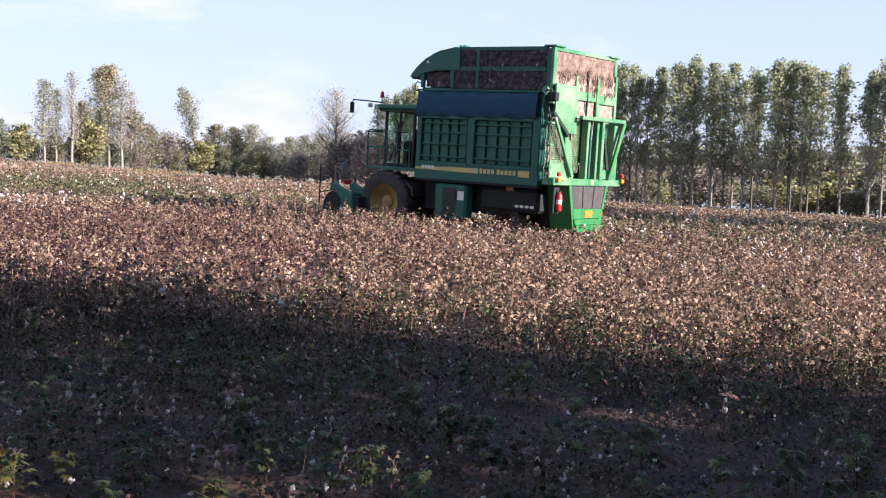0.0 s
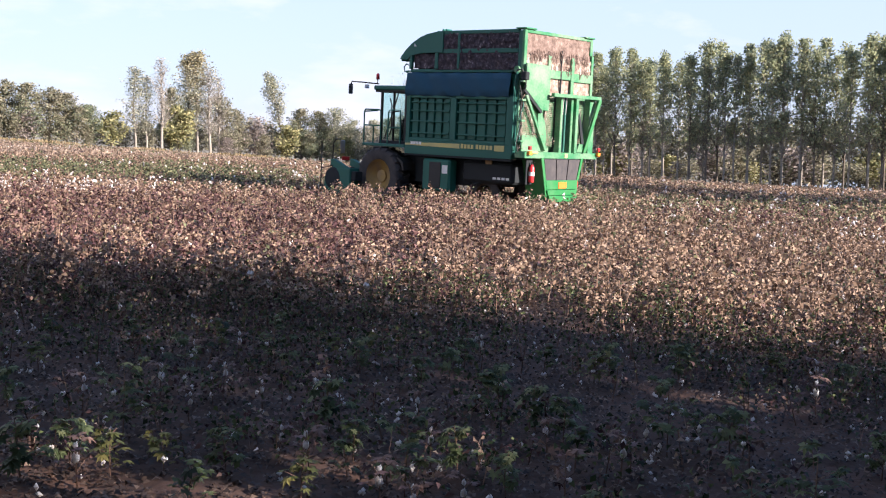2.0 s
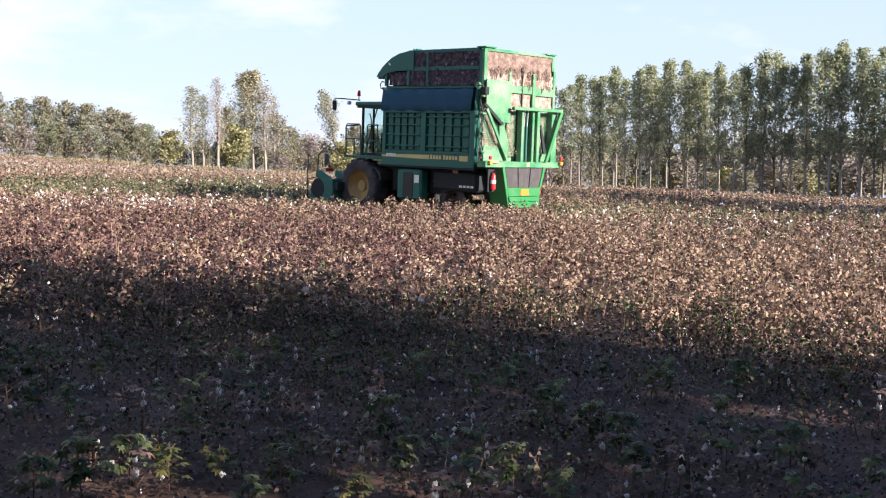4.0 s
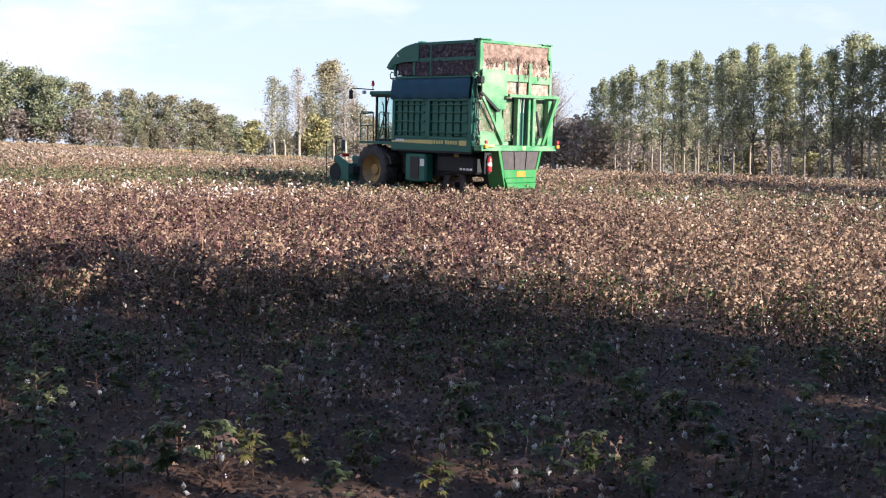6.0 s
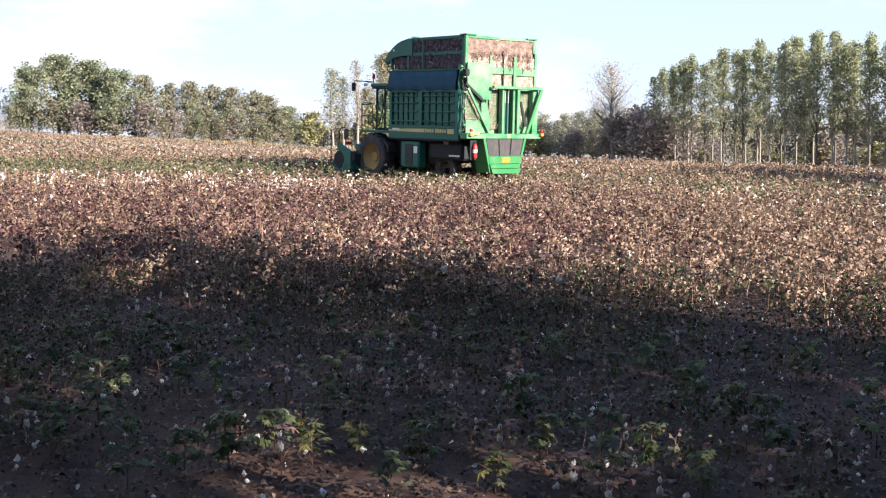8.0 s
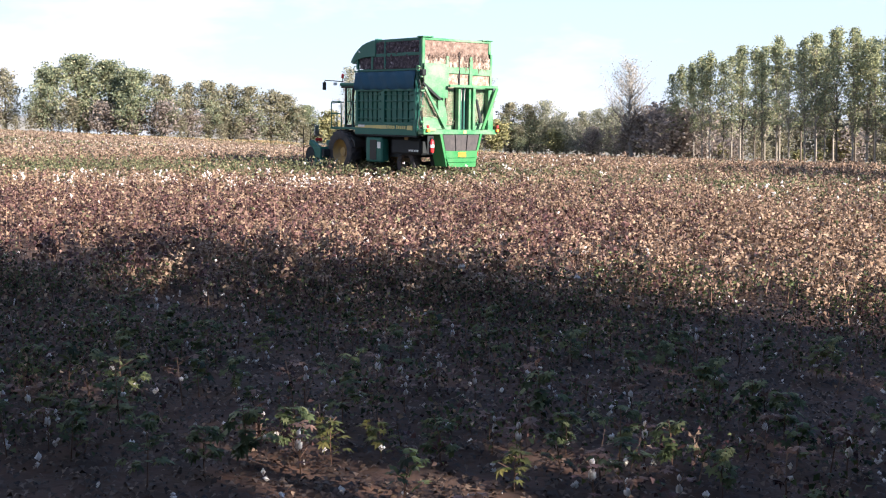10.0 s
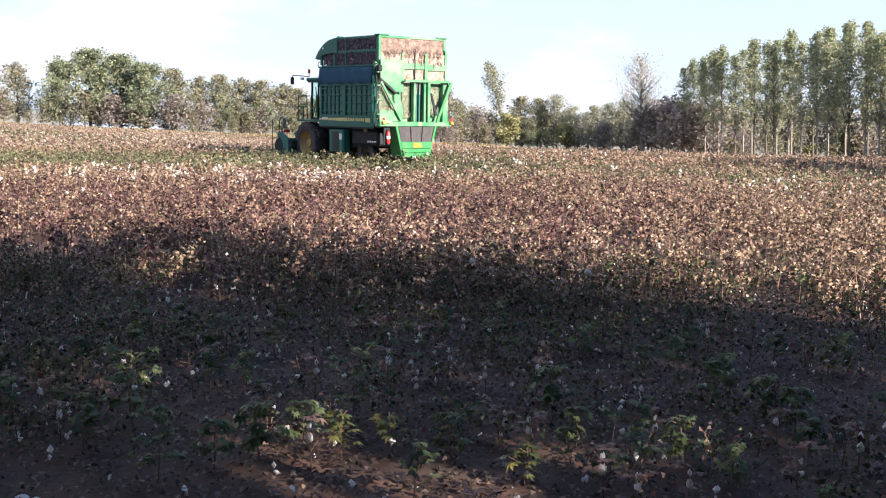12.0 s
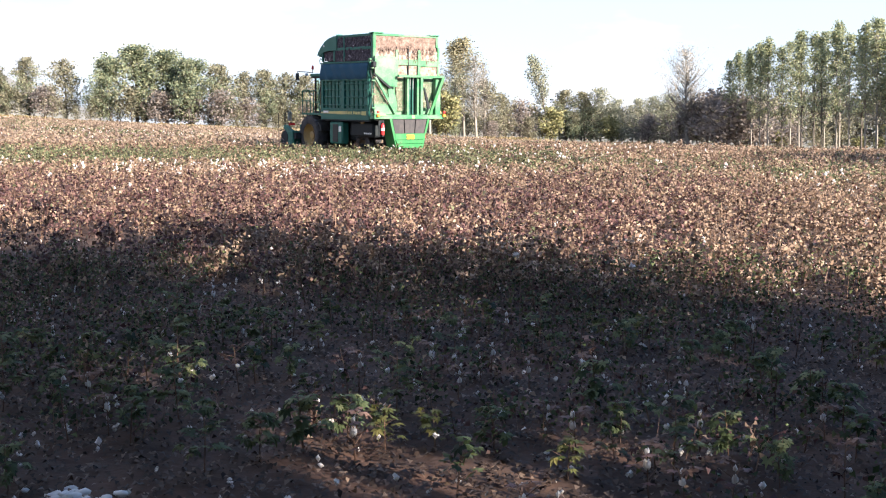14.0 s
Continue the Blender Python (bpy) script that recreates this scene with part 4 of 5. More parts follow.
def lower_basket():
    body = part("lower_basket", block(0.24, XR - 0.05, 0.1, 4.42, 1.78, 4.3), PAINT_SHADED, harvester)
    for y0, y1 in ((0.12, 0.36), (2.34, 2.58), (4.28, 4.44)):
        part("post", block(XL, 0.26, y0, y1, 1.95, 3.66), PAINT_SHADED, body)
    part("top_rail", block(XL, 0.26, 0.36, 4.28, 3.53, 3.66), PAINT_SHADED, body)
    part("bottom_rail", block(XL, 0.26, 0.36, 4.28, 2.19, 2.28), PAINT_SHADED, body)
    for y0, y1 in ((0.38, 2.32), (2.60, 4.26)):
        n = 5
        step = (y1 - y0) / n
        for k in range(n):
            part("rib_panel", block(0.17, 0.235, y0 + k * step + 0.045, y0 + (k + 1) * step - 0.045, 2.29, 3.52), PAINT_SHADED, body)
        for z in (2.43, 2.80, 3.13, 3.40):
            part("rail", rod([(0.125, y0 + 0.03, z), (0.125, y1 - 0.03, z)], 0.028), PAINT_SHADED, body)
    sill = part("sill", prism([(0.1, 1.78), (4.44, 1.76), (4.44, 2.19), (0.1, 2.19)], "x", 0.08, 0.24), PAINT_SHADED, harvester)
    part("stripe", prism([(0.36, 1.985), (4.40, 2.035), (4.40, 2.095), (3.3, 2.135), (1.9, 2.155), (0.36, 2.165)], "x", 0.066, 0.08, 0), STRIPE, sill, "dusty yellow stripe")
    part("lettering_ground", block(0.060, 0.066, 0.74, 2.1, 1.99, 2.175, bevel=0), PAINT_SHADED, sill, "dark band behind the lettering")
    for k in range(9):
        y = 2.04 - k * 0.135 - (0.06 if k > 3 else 0)
        part("lettering", block(0.050, 0.060, y - 0.095, y, 2.02, 2.145 if k not in (0, 4) else 2.16, bevel=0), STRIPE, sill, "plain yellow bar in place of lettering")
    for k in range(4):
        part("lettering", block(0.050, 0.066, 3.70 + k * 0.12, 3.79 + k * 0.12, 2.06, 2.15, bevel=0), WHITE_PAINT, sill, "plain pale bar in place of lettering")
    part("rail_trim", block(0.09, 0.25, 0.1, 4.44, 1.70, 1.775), STEEL_DARK, harvester)
    # tarpaulin over the telescoping joint
    bm = bmesh.new()
    cols = 60
    rows = [(4.34, 0.16), (4.31, 0.08), (4.1, 0.065), (3.85, 0.055), (3.64, 0.05), (3.60, 0.10)]
    grid = [[bm.verts.new((x + 0.022 * math.sin(i * 0.9 + 2 * j) * math.sin(i * 0.31) + (0.03 * math.sin(i * 0.52 + 1.3 * j) if 0 < j < 5 else 0), 0.25 + 4.22 * i / cols, z + 0.015 * math.sin(i * 0.5))) for j, (z, x) in enumerate(rows)] for i in range(cols + 1)]
    for i in range(cols):
        for j in range(len(rows) - 1):
            bm.faces.new((grid[i][j], grid[i + 1][j], grid[i + 1][j + 1], grid[i][j + 1]))
    part("tarpaulin", bm, TARP, harvester, "dark teal tarpaulin strip with soft folds", smooth=True)
    part("tarp_rod", rod([(0.1, 0.2, 4.36), (0.1, 4.5, 4.36)], 0.03), PAINT_SHADED, harvester)


def upper_basket():
    frame_ = part("upper_basket", block(XL + 0.08, XL + 0.2, -0.1, 4.4, 4.36, 4.44), PAINT_SHADED, harvester)
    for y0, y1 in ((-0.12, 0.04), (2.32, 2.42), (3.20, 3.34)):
        part("post", block(XL + 0.02, XL + 0.16, y0, y1, 4.44, 5.56), PAINT_SHADED, frame_)
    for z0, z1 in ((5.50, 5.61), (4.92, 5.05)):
        part("side_rail", block(XL + 0.03, XL + 0.15, 0.06, 3.3, z0, z1), PAINT_SHADED, frame_)
    part("trash_sheet", rough_sheet(0.0, 3.3, 4.42, 5.54, XL + 0.045, "x", 0.05, 1.0), SHADED_TRASH, frame_, "mesh side caked with trash and lint, shade in its colour")
    part("trash_sheet", rough_sheet(3.3, 4.25, 4.46, 4.9, XL + 0.08, "x", 0.04, 2.0), SHADED_TRASH, frame_, "mesh side caked with trash and lint, shade in its colour")
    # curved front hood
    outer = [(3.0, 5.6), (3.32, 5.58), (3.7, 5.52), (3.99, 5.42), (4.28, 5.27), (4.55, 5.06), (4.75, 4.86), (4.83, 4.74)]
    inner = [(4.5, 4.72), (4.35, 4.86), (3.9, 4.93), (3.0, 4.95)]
    part("hood_side", prism(outer + inner, "x", XL + 0.0, XL + 0.1), PAINT_SHADED, frame_)
    part("hood_side", prism(outer + inner, "x", XR - 0.1, XR), PAINT_SHADED, frame_)
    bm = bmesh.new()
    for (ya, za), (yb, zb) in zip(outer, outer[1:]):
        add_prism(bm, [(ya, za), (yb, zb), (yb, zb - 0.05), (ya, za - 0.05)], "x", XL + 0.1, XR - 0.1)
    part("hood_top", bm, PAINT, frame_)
    part("hood_prop", block(XL + 0.02, XL + 0.12, 4.3, 4.42, 4.44, 4.9), PAINT_SHADED, frame_)
    part("work_lamp", block(XL + 0.05, XL + 0.18, 4.42, 4.52, 4.72, 4.84), WHITE_PAINT, frame_, "small pale work lamp")
    part("reflector", prism([(4.1, 5.14), (4.2, 5.14), (4.2, 5.24)], "x", XL - 0.012, XL, 0), WHITE_PAINT, frame_)
    part("floor", block(XL + 0.15, XR - 0.15, 0.0, 4.4, 4.30, 4.36), STEEL_DARK, frame_)
    part("cotton_load", rough_sheet(XL + 0.2, XR - 0.2, 4.4, 5.2, 4.2, "y", 0.1, 4.0, 0.15), SHADED_TRASH, frame_)
    bm = block(XL + 0.1, XR - 0.1, -0.05, 3.1, 5.52, 5.57)
    part("roof", bm, PAINT_SHADED, frame_)
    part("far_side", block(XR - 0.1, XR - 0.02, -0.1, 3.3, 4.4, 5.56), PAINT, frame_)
    for y in (3.0, 2.86):
        part("roof_hook", block(XL, XL + 0.25, y, y + 0.05, 5.61, 5.66), PAINT_SHADED, frame_)


def rear_face():
    y = -0.16
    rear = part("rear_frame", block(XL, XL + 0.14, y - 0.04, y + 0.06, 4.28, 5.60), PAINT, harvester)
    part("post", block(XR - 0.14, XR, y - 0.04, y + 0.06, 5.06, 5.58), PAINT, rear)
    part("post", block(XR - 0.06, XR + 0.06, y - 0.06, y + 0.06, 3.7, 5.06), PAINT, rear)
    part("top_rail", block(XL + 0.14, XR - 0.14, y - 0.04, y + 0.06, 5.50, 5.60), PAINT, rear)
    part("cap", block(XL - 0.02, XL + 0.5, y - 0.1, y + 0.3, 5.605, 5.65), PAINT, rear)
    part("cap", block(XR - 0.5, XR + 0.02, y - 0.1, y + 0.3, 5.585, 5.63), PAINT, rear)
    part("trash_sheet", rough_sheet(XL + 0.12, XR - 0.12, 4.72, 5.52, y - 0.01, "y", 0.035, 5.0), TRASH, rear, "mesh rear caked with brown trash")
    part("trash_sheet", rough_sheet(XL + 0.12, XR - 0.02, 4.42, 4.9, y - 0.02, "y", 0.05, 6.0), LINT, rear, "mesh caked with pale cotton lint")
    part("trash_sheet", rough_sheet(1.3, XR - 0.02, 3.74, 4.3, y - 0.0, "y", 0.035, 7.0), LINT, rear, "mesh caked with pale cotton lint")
    for x0, x1, z0, z1 in ((1.26, 1.40, 3.72, 4.92), (2.46, 2.62, 3.72, 4.92), (1.92, 1.97, 3.8, 5.1)):
        part("post", block(x0, x1, y - 0.09, y - 0.03, z0, z1), PAINT if x1 - x0 > 0.1 else STEEL_DARK, rear)
    part("band", block(1.40, 2.46, y - 0.07, y - 0.03, 4.24, 4.50), PAINT, rear)
    part("band", block(2.62, XR - 0.06, y - 0.07, y - 0.03, 4.20, 4.46), PAINT, rear)
    # torn hanging wisps
    rng = random.Random(6)
    bm = bmesh.new()
    for _ in range(150):
        x = rng.uniform(XL + 0.2, XR - 0.2)
        z = rng.choice([4.95, 4.6, 5.0]) + rng.uniform(-0.1, 0.1)
        add_rod(bm, [(x, y - 0.05, z), (x + rng.uniform(-0.03, 0.03), y - 0.09, z - rng.uniform(0.06, 0.16)), (x + rng.uniform(-0.05, 0.05), y - 0.07, z - rng.uniform(0.12, 0.28))], rng.uniform(0.005, 0.015), 5)
    part("trash_fringe", bm, TRASH, rear, "ragged fringe of hanging brown trash")["kind"] = "stuff"
    # sloping shield plate
    part("shield_plate", prism([(XL + 0.02, 4.62), (1.30, 4.60), (1.30, 3.26), (0.92, 3.28), (XL + 0.02, 3.86)], "y", y - 0.16, y - 0.10), PAINT, harvester)
    part("shield_lip", prism([(XL + 0.0, 3.90), (0.92, 3.32), (1.02, 3.20), (0.90, 3.19), (XL - 0.02, 3.78)], "y", y - 0.15, y - 0.04), STEEL_DARK, harvester)
    # lower rear wall
    low = part("rear_wall", block(XL + 0.02, XR - 0.02, y + 0.08, y + 0.16, 1.95, 4.3), PAINT, harvester)
    part("mesh_panel", rough_sheet(0.2, 1.05, 2.5, 3.62, y + 0.03, "y", 0.03, 8.0), LINT, low, "mesh window with cotton behind it")
    part("mesh_panel", rough_sheet(1.35, 1.75, 2.2, 3.7, y + 0.03, "y", 0.03, 9.0), LINT, low, "mesh window with cotton behind it")
    part("mesh_panel", rough_sheet(2.6, 3.3, 2.3, 3.66, y + 0.03, "y", 0.03, 10.0), LINT, low, "mesh window with cotton behind it")
    bm = bmesh.new()
    for x0, x1, z0, z1 in ((0.2, 1.05, 2.5, 3.62), (1.35, 1.75, 2.2, 3.7), (2.6, 3.3, 2.3, 3.66)):
        k = z0
        while k < z1:
            add_box(bm, x0, x1, y - 0.035, y - 0.022, k, k + 0.009)
            k += 0.06
        k = x0
        while k < x1:
            add_box(bm, k, k + 0.009, y - 0.022, y - 0.01, z0, z1)
            k += 0.06
    part("wire_mesh", bm, PAINT, low, "green wire mesh")["kind"] = "stuff"
    part("lower_plate", prism([(XL + 0.04, 2.04), (1.3, 2.04), (1.35, 2.5), (1.24, 2.95), (1.0, 3.25), (0.86, 3.25), (0.93, 2.52), (XL + 0.04, 2.52)], "y", y - 0.08, y - 0.04), PAINT, low)
    part("lower_plate", prism([(2.5, 2.04), (3.45, 2.04), (3.45, 2.32), (2.5, 2.32)], "y", y - 0.07, y - 0.04), PAINT, low)
    part("diagonal_brace", prism([(XL, 3.66), (XL + 0.09, 3.70), (1.26, 2.10), (1.15, 2.06)], "y", y - 0.2, y - 0.13), PAINT, low)
    part("side_post", block(3.34, XR, y - 0.24, y - 0.02, 1.98, 3.72), PAINT, low)
    # lift mast with hydraulic rams
    mast = part("lift_mast", block(1.78, 2.34, y - 0.06, y + 0.05, 2.0, 3.72), STEEL_DARK, harvester)
    for x in (1.76, 2.3):
        part("mast_rail", block(x, x + 0.11, y - 0.27, y - 0.06, 1.95, 3.74), PAINT, mast)
    for x, z in ((1.96, 3.66), (2.12, 3.66)):
        part("hydraulic_ram", rod([(x, y - 0.16, 2.05), (x, y - 0.16, z)], 0.042, 10), PAINT_SHADED, mast)
        part("ram_rod", rod([(x, y - 0.16, 2.75), (x, y - 0.21, 3.70)], 0.02), CHROME, mast)
    part("hose", rod([(2.46, y - 0.2, 3.4), (2.52, y - 0.24, 2.9), (2.44, y - 0.28, 2.5), (2.5, y - 0.26, 2.1)], 0.016, 6), BLACK, mast)
    part("cross_beam", block(1.22, 3.72, y - 0.4, y - 0.27, 3.69, 3.80), PAINT, harvester)
    part("bracket", block(2.44, 2.58, y - 0.36, y - 0.1, 2.0, 3.69), PAINT, harvester)
    # this brace takes a deeper green that stands in for shade on it
    part("v_brace", prism([(3.58, 3.70), (3.74, 3.70), (3.0, 2.04), (2.86, 2.04)], "y", y - 0.42, y - 0.34), PAINT_CLEAN, harvester)
    part("v_brace", prism([(2.6, 3.25), (2.68, 3.25), (3.0, 2.3), (2.84, 2.3)], "y", y - 0.34, y - 0.28), STEEL_DARK, harvester)
    # side pipework on the rear corner
    for dx, r in ((0.0, 0.03), (-0.07, 0.022), (0.07, 0.02)):
        part("hydraulic_pipe", rod([(0.02 + dx, -0.02, 1.9), (0.0 + dx, -0.04, 3.0), (0.02 + dx, 0.0, 3.9), (0.06 + dx, -0.05, 4.36)], r, 7), PAINT_SHADED, harvester)
    part("hose_loop", rod([(0.0, -0.05, 4.4), (-0.02, -0.25, 4.42), (0.06, -0.34, 4.2), (0.1, -0.32, 3.9), (0.06, -0.2, 3.7)], 0.025, 7), BLACK, harvester)
    part("pulley", spun([(-0.05, 0.0), (-0.05, 0.1), (0.05, 0.1), (0.05, 0.0)], 16), PAINT, harvester).location = (0.05, -0.02, 4.42)
    rng = random.Random(31)
    for k in range(4):
        x, z0, z1 = rng.uniform(-0.04, 0.08), rng.uniform(1.9, 2.4), rng.uniform(3.4, 4.3)
        way = [(x + rng.uniform(-0.06, 0.06), -0.16 - rng.uniform(0, 0.1), z0 + (z1 - z0) * i / 6) for i in range(7)]
        part("hose", rod(way, rng.uniform(0.012, 0.02), 6), BLACK if k % 2 else PAINT_SHADED, harvester, "slack hydraulic hose")
    for z in (2.3, 2.9, 3.5, 4.05):
        part("hose_clamp", block(-0.03, 0.15, -0.33, -0.2, z, z + 0.06), PAINT, harvester)
    part("valve_block", block(-0.02, 0.16, -0.4, -0.2, 4.12, 4.36, bevel=0.02), STEEL_DARK, harvester)
    bm = bmesh.new()
    for _ in range(70):
        x, z = rng.choice([(rng.uniform(0.0, 0.2), rng.uniform(2.0, 3.9)), (rng.uniform(0.2, 1.2), rng.uniform(2.45, 2.6)), (rng.uniform(1.35, 1.8), rng.uniform(2.2, 2.5))])
        bmesh.ops.create_icosphere(bm, subdivisions=1, radius=rng.uniform(0.008, 0.022), matrix=Matrix.Translation((x, y - 0.06 - rng.uniform(0, 0.12), z)) @ Matrix.Diagonal((1, 0.7, rng.uniform(0.7, 1.6), 1)))
    part("lint_tufts", bm, LINT, harvester, "tufts of cotton lint caught on the frame")["kind"] = "stuff"
    # lower cross member, lamps
    beam = part("lower_beam", block(-0.02, 3.72, y - 0.34, y + 0.04, 1.84, 2.03), PAINT, harvester)
    part("badge", block(1.98, 2.12, y - 0.352, y - 0.34, 1.87, 2.0, bevel=0), STRIPE, beam, "small yellow badge")
    for x in (0.05, 3.62):
        part("indicator_lamp", block(x + 0.03, x + 0.17, y - 0.44, y - 0.34, 1.94, 2.05), ORANGE, beam, "orange indicator lamp")
        part("reflector", block(x + 0.05, x + 0.15, y - 0.43, y - 0.345, 2.09, 2.2), RED_PAINT, beam, "red reflector")
    part("lamp_bracket", block(0.2, 0.55, y - 0.4, y - 0.345, 1.98, 2.06), STRIPE, beam)


def engine_hood():
    y = -0.52
    hood = part("engine_hood", prism([(0.52, 1.84), (3.02, 1.84), (2.62, 0.66), (0.92, 0.66)], "y", y + 0.05, 0.5), STEEL_DARK, harvester)
    part("grille_frame", prism([(0.44, 1.86), (0.60, 1.86), (1.0, 0.66), (0.86, 0.66)], "y", y - 0.02, 0.2), PAINT_CLEAN, hood)
    part("grille_frame", prism([(2.96, 1.86), (3.10, 1.86), (2.66, 0.66), (2.54, 0.66)], "y", y - 0.02, 0.2), PAINT_CLEAN, hood)
    for k in range(3):
        a, b = k / 3 + 0.012, (k + 1) / 3 - 0.012
        top0, top1, bot0, bot1 = 0.62, 2.94, 0.80, 2.74
        pts = [(top0 + (top1 - top0) * a, 1.82), (top0 + (top1 - top0) * b, 1.82), (bot0 + (bot1 - bot0) * b, 1.24), (bot0 + (bot1 - bot0) * a, 1.24)]
        part("grille", prism(pts, "y", y - 0.01, y + 0.04), GRILLE, hood, "grey dusty radiator grille")
    part("bumper", prism([(0.78, 1.24), (2.76, 1.24), (2.68, 0.98), (0.86, 0.98)], "y", y - 0.03, y + 0.1), PAINT_CLEAN, hood)
    part("bumper", prism([(0.82, 0.97), (2.72, 0.97), (2.66, 0.82), (0.90, 0.82)], "y", y - 0.07, y + 0.1), PAINT_CLEAN, hood)
    part("bumper", prism([(0.88, 0.81), (2.66, 0.81), (2.60, 0.64), (0.96, 0.64)], "y", y - 0.11, y + 0.1), PAINT_CLEAN, hood)
    part("warning_plate", block(1.56, 2.06, y - 0.045, y - 0.03, 1.01, 1.19, bevel=0.004), PLATE, hood, "orange number plate left blank")
    part("tail_lamp", block(2.78, 2.86, y - 0.02, y + 0.1, 1.05, 1.25), RED_PAINT, hood, "red tail lamp")
    hood.location, hood.scale = (0.39, 0, -0.149), (0.82, 1, 1.08)


def extinguisher():
    root = part("fire_extinguisher", spun([(0, 0.0), (0.0, 0.07), (0.03, 0.085), (0.44, 0.085), (0.5, 0.05), (0.53, 0.03), (0.53, 0.0)], 20, "z"), RED_PAINT, harvester, "red fire extinguisher with white label", smooth=True)
    root.location = (0.46, -0.42, 1.12)
    part("label_band", spun([(0.2, 0.0865), (0.32, 0.0865)], 20, "z"), WHITE_PAINT, root, "white label band")
    part("valve", add_box(block(-0.03, 0.03, -0.02, 0.02, 0.53, 0.58), -0.015, 0.015, -0.09, 0.02, 0.585, 0.605), BLACK, root)
    part("nozzle_hose", rod([(0.03, 0, 0.55), (0.1, 0.0, 0.5), (0.105, 0.0, 0.25)], 0.012, 6), BLACK, root)
    part("mounting_plate", block(0.3, 0.6, -0.34, -0.3, 1.05, 1.85), STEEL_DARK, harvester)


def wheel(x0, x1, y, r, rim_r, lugs, rim_mat, rim_label):
    """A wheel at the origin of its own part, so that it can turn."""
    w = (x1 - x0) / 2
    hub = part("wheel", spun([(-w * 0.35, 0.0), (-w * 0.35, rim_r * 0.35), (w * 0.35, rim_r * 0.35), (w * 0.35, 0.0)], 24), rim_mat, harvester)
    hub.location = ((x0 + x1) / 2, y, r)
    part("rim", spun([(-w * 0.92, rim_r), (-w * 0.75, rim_r * 0.93), (-w * 0.25, rim_r * 0.86), (-w * 0.2, rim_r * 0.3), (w * 0.2, rim_r * 0.3), (w * 0.25, rim_r * 0.86), (w * 0.75, rim_r * 0.93), (w * 0.92, rim_r)], 32), rim_mat, hub, rim_label, smooth=True)
    part("tyre", spun([(-w * 0.9, rim_r * 0.98), (-w, rim_r * 1.15), (-w * 1.0, r * 0.86), (-w * 0.88, r * 0.955), (w * 0.88, r * 0.955), (w, r * 0.86), (w, rim_r * 1.15), (w * 0.9, rim_r * 0.98)], 40), RUBBER, hub, smooth=True)
    bm = bmesh.new()
    for k in range(lugs):
        for side in (-1, 1):
            a = (k + (0.5 if side > 0 else 0)) * 2 * math.pi / lugs
            t = 0.36 / lugs * 6
            pts = [(side * w * 1.01, r * 0.86, a), (side * w * 0.9, r * 0.96, a), (0.0, r * 0.96, a + t)]
            inner, outer = [], []
            for s, rad, ang in pts:
                for d in (-0.028 / r * 1.2, 0.028 / r * 1.2):
                    inner.append(bm.verts.new((s, (rad - 0.01) * math.cos(ang + d), (rad - 0.01) * math.sin(ang + d))))
                    rr = rad + r * 0.042
                    outer.append(bm.verts.new((s * (1.02 if rad < r * 0.9 else 1), rr * math.cos(ang + d), rr * math.sin(ang + d))))
            for i in (0, 2):
                bm.faces.new((outer[i], outer[i + 1], outer[i + 3], outer[i + 2]))
                bm.faces.new((inner[i], outer[i], outer[i + 2], inner[i + 2]))
                bm.faces.new((inner[i + 1], inner[i + 3], outer[i + 3], outer[i + 1]))
            bm.faces.new((inner[4], outer[4], outer[5], inner[5]))
            bm.faces.new((inner[0], inner[1], outer[1], outer[0]))
    part("tread", bm, RUBBER, hub)
    return hub


def chassis():
    part("chassis", add_box(block(0.95, 2.8, 0.3, 6.3, 0.95, 1.7), 0.6, 3.1, 1.4, 4.4, 0.85, 1.68, 0.02), STEEL_DARK, harvester)
    part("rear_axle", block(0.5, 3.2, 1.35, 1.55, 0.5, 0.68), STEEL_DARK, harvester)
    part("front_axle", block(0.6, 3.1, 5.4, 5.7, 0.8, 1.1), STEEL_DARK, harvester)
    box = part("side_box", block(0.10, 0.5, 2.5, 3.66, 0.62, 1.64, bevel=0.06), PAINT_SHADED, harvester)
    part("screen", block(0.085, 0.1, 2.86, 3.34, 0.72, 1.54), BLACK, box, "dark ventilation screen")
    part("notice", block(0.088, 0.1, 2.58, 2.80, 1.2, 1.46, bevel=0), WHITE_PAINT, box, "pale notice plate")
    part("fuel_tank", block(0.35, 1.2, 0.2, 2.2, 1.0, 1.65, bevel=0.08), STEEL_DARK, harvester)
    part("strut", prism([(1.05, 1.72), (1.32, 1.72), (1.16, 1.2), (0.98, 1.2)], "x", 0.36, 0.44), RIMS, harvester)
    for k in range(4):
        part("lettering", block(0.335, 0.348, 0.32 + k * 0.17, 0.44 + k * 0.17, 1.13, 1.2, bevel=0), WHITE_PAINT, harvester, "plain pale bar in place of lettering")
    part("mudguard", prism([(4.75, 1.62), (4.5, 1.45), (4.45, 1.2), (4.52, 1.2), (4.58, 1.42), (4.8, 1.58)], "x", 0.1, 0.65), BLACK, harvester)
    part("clutter_pipe", rod([(0.4, 2.2, 1.3), (0.45, 1.7, 0.95), (0.5, 1.2, 1.1)], 0.05), STEEL_DARK, harvester)


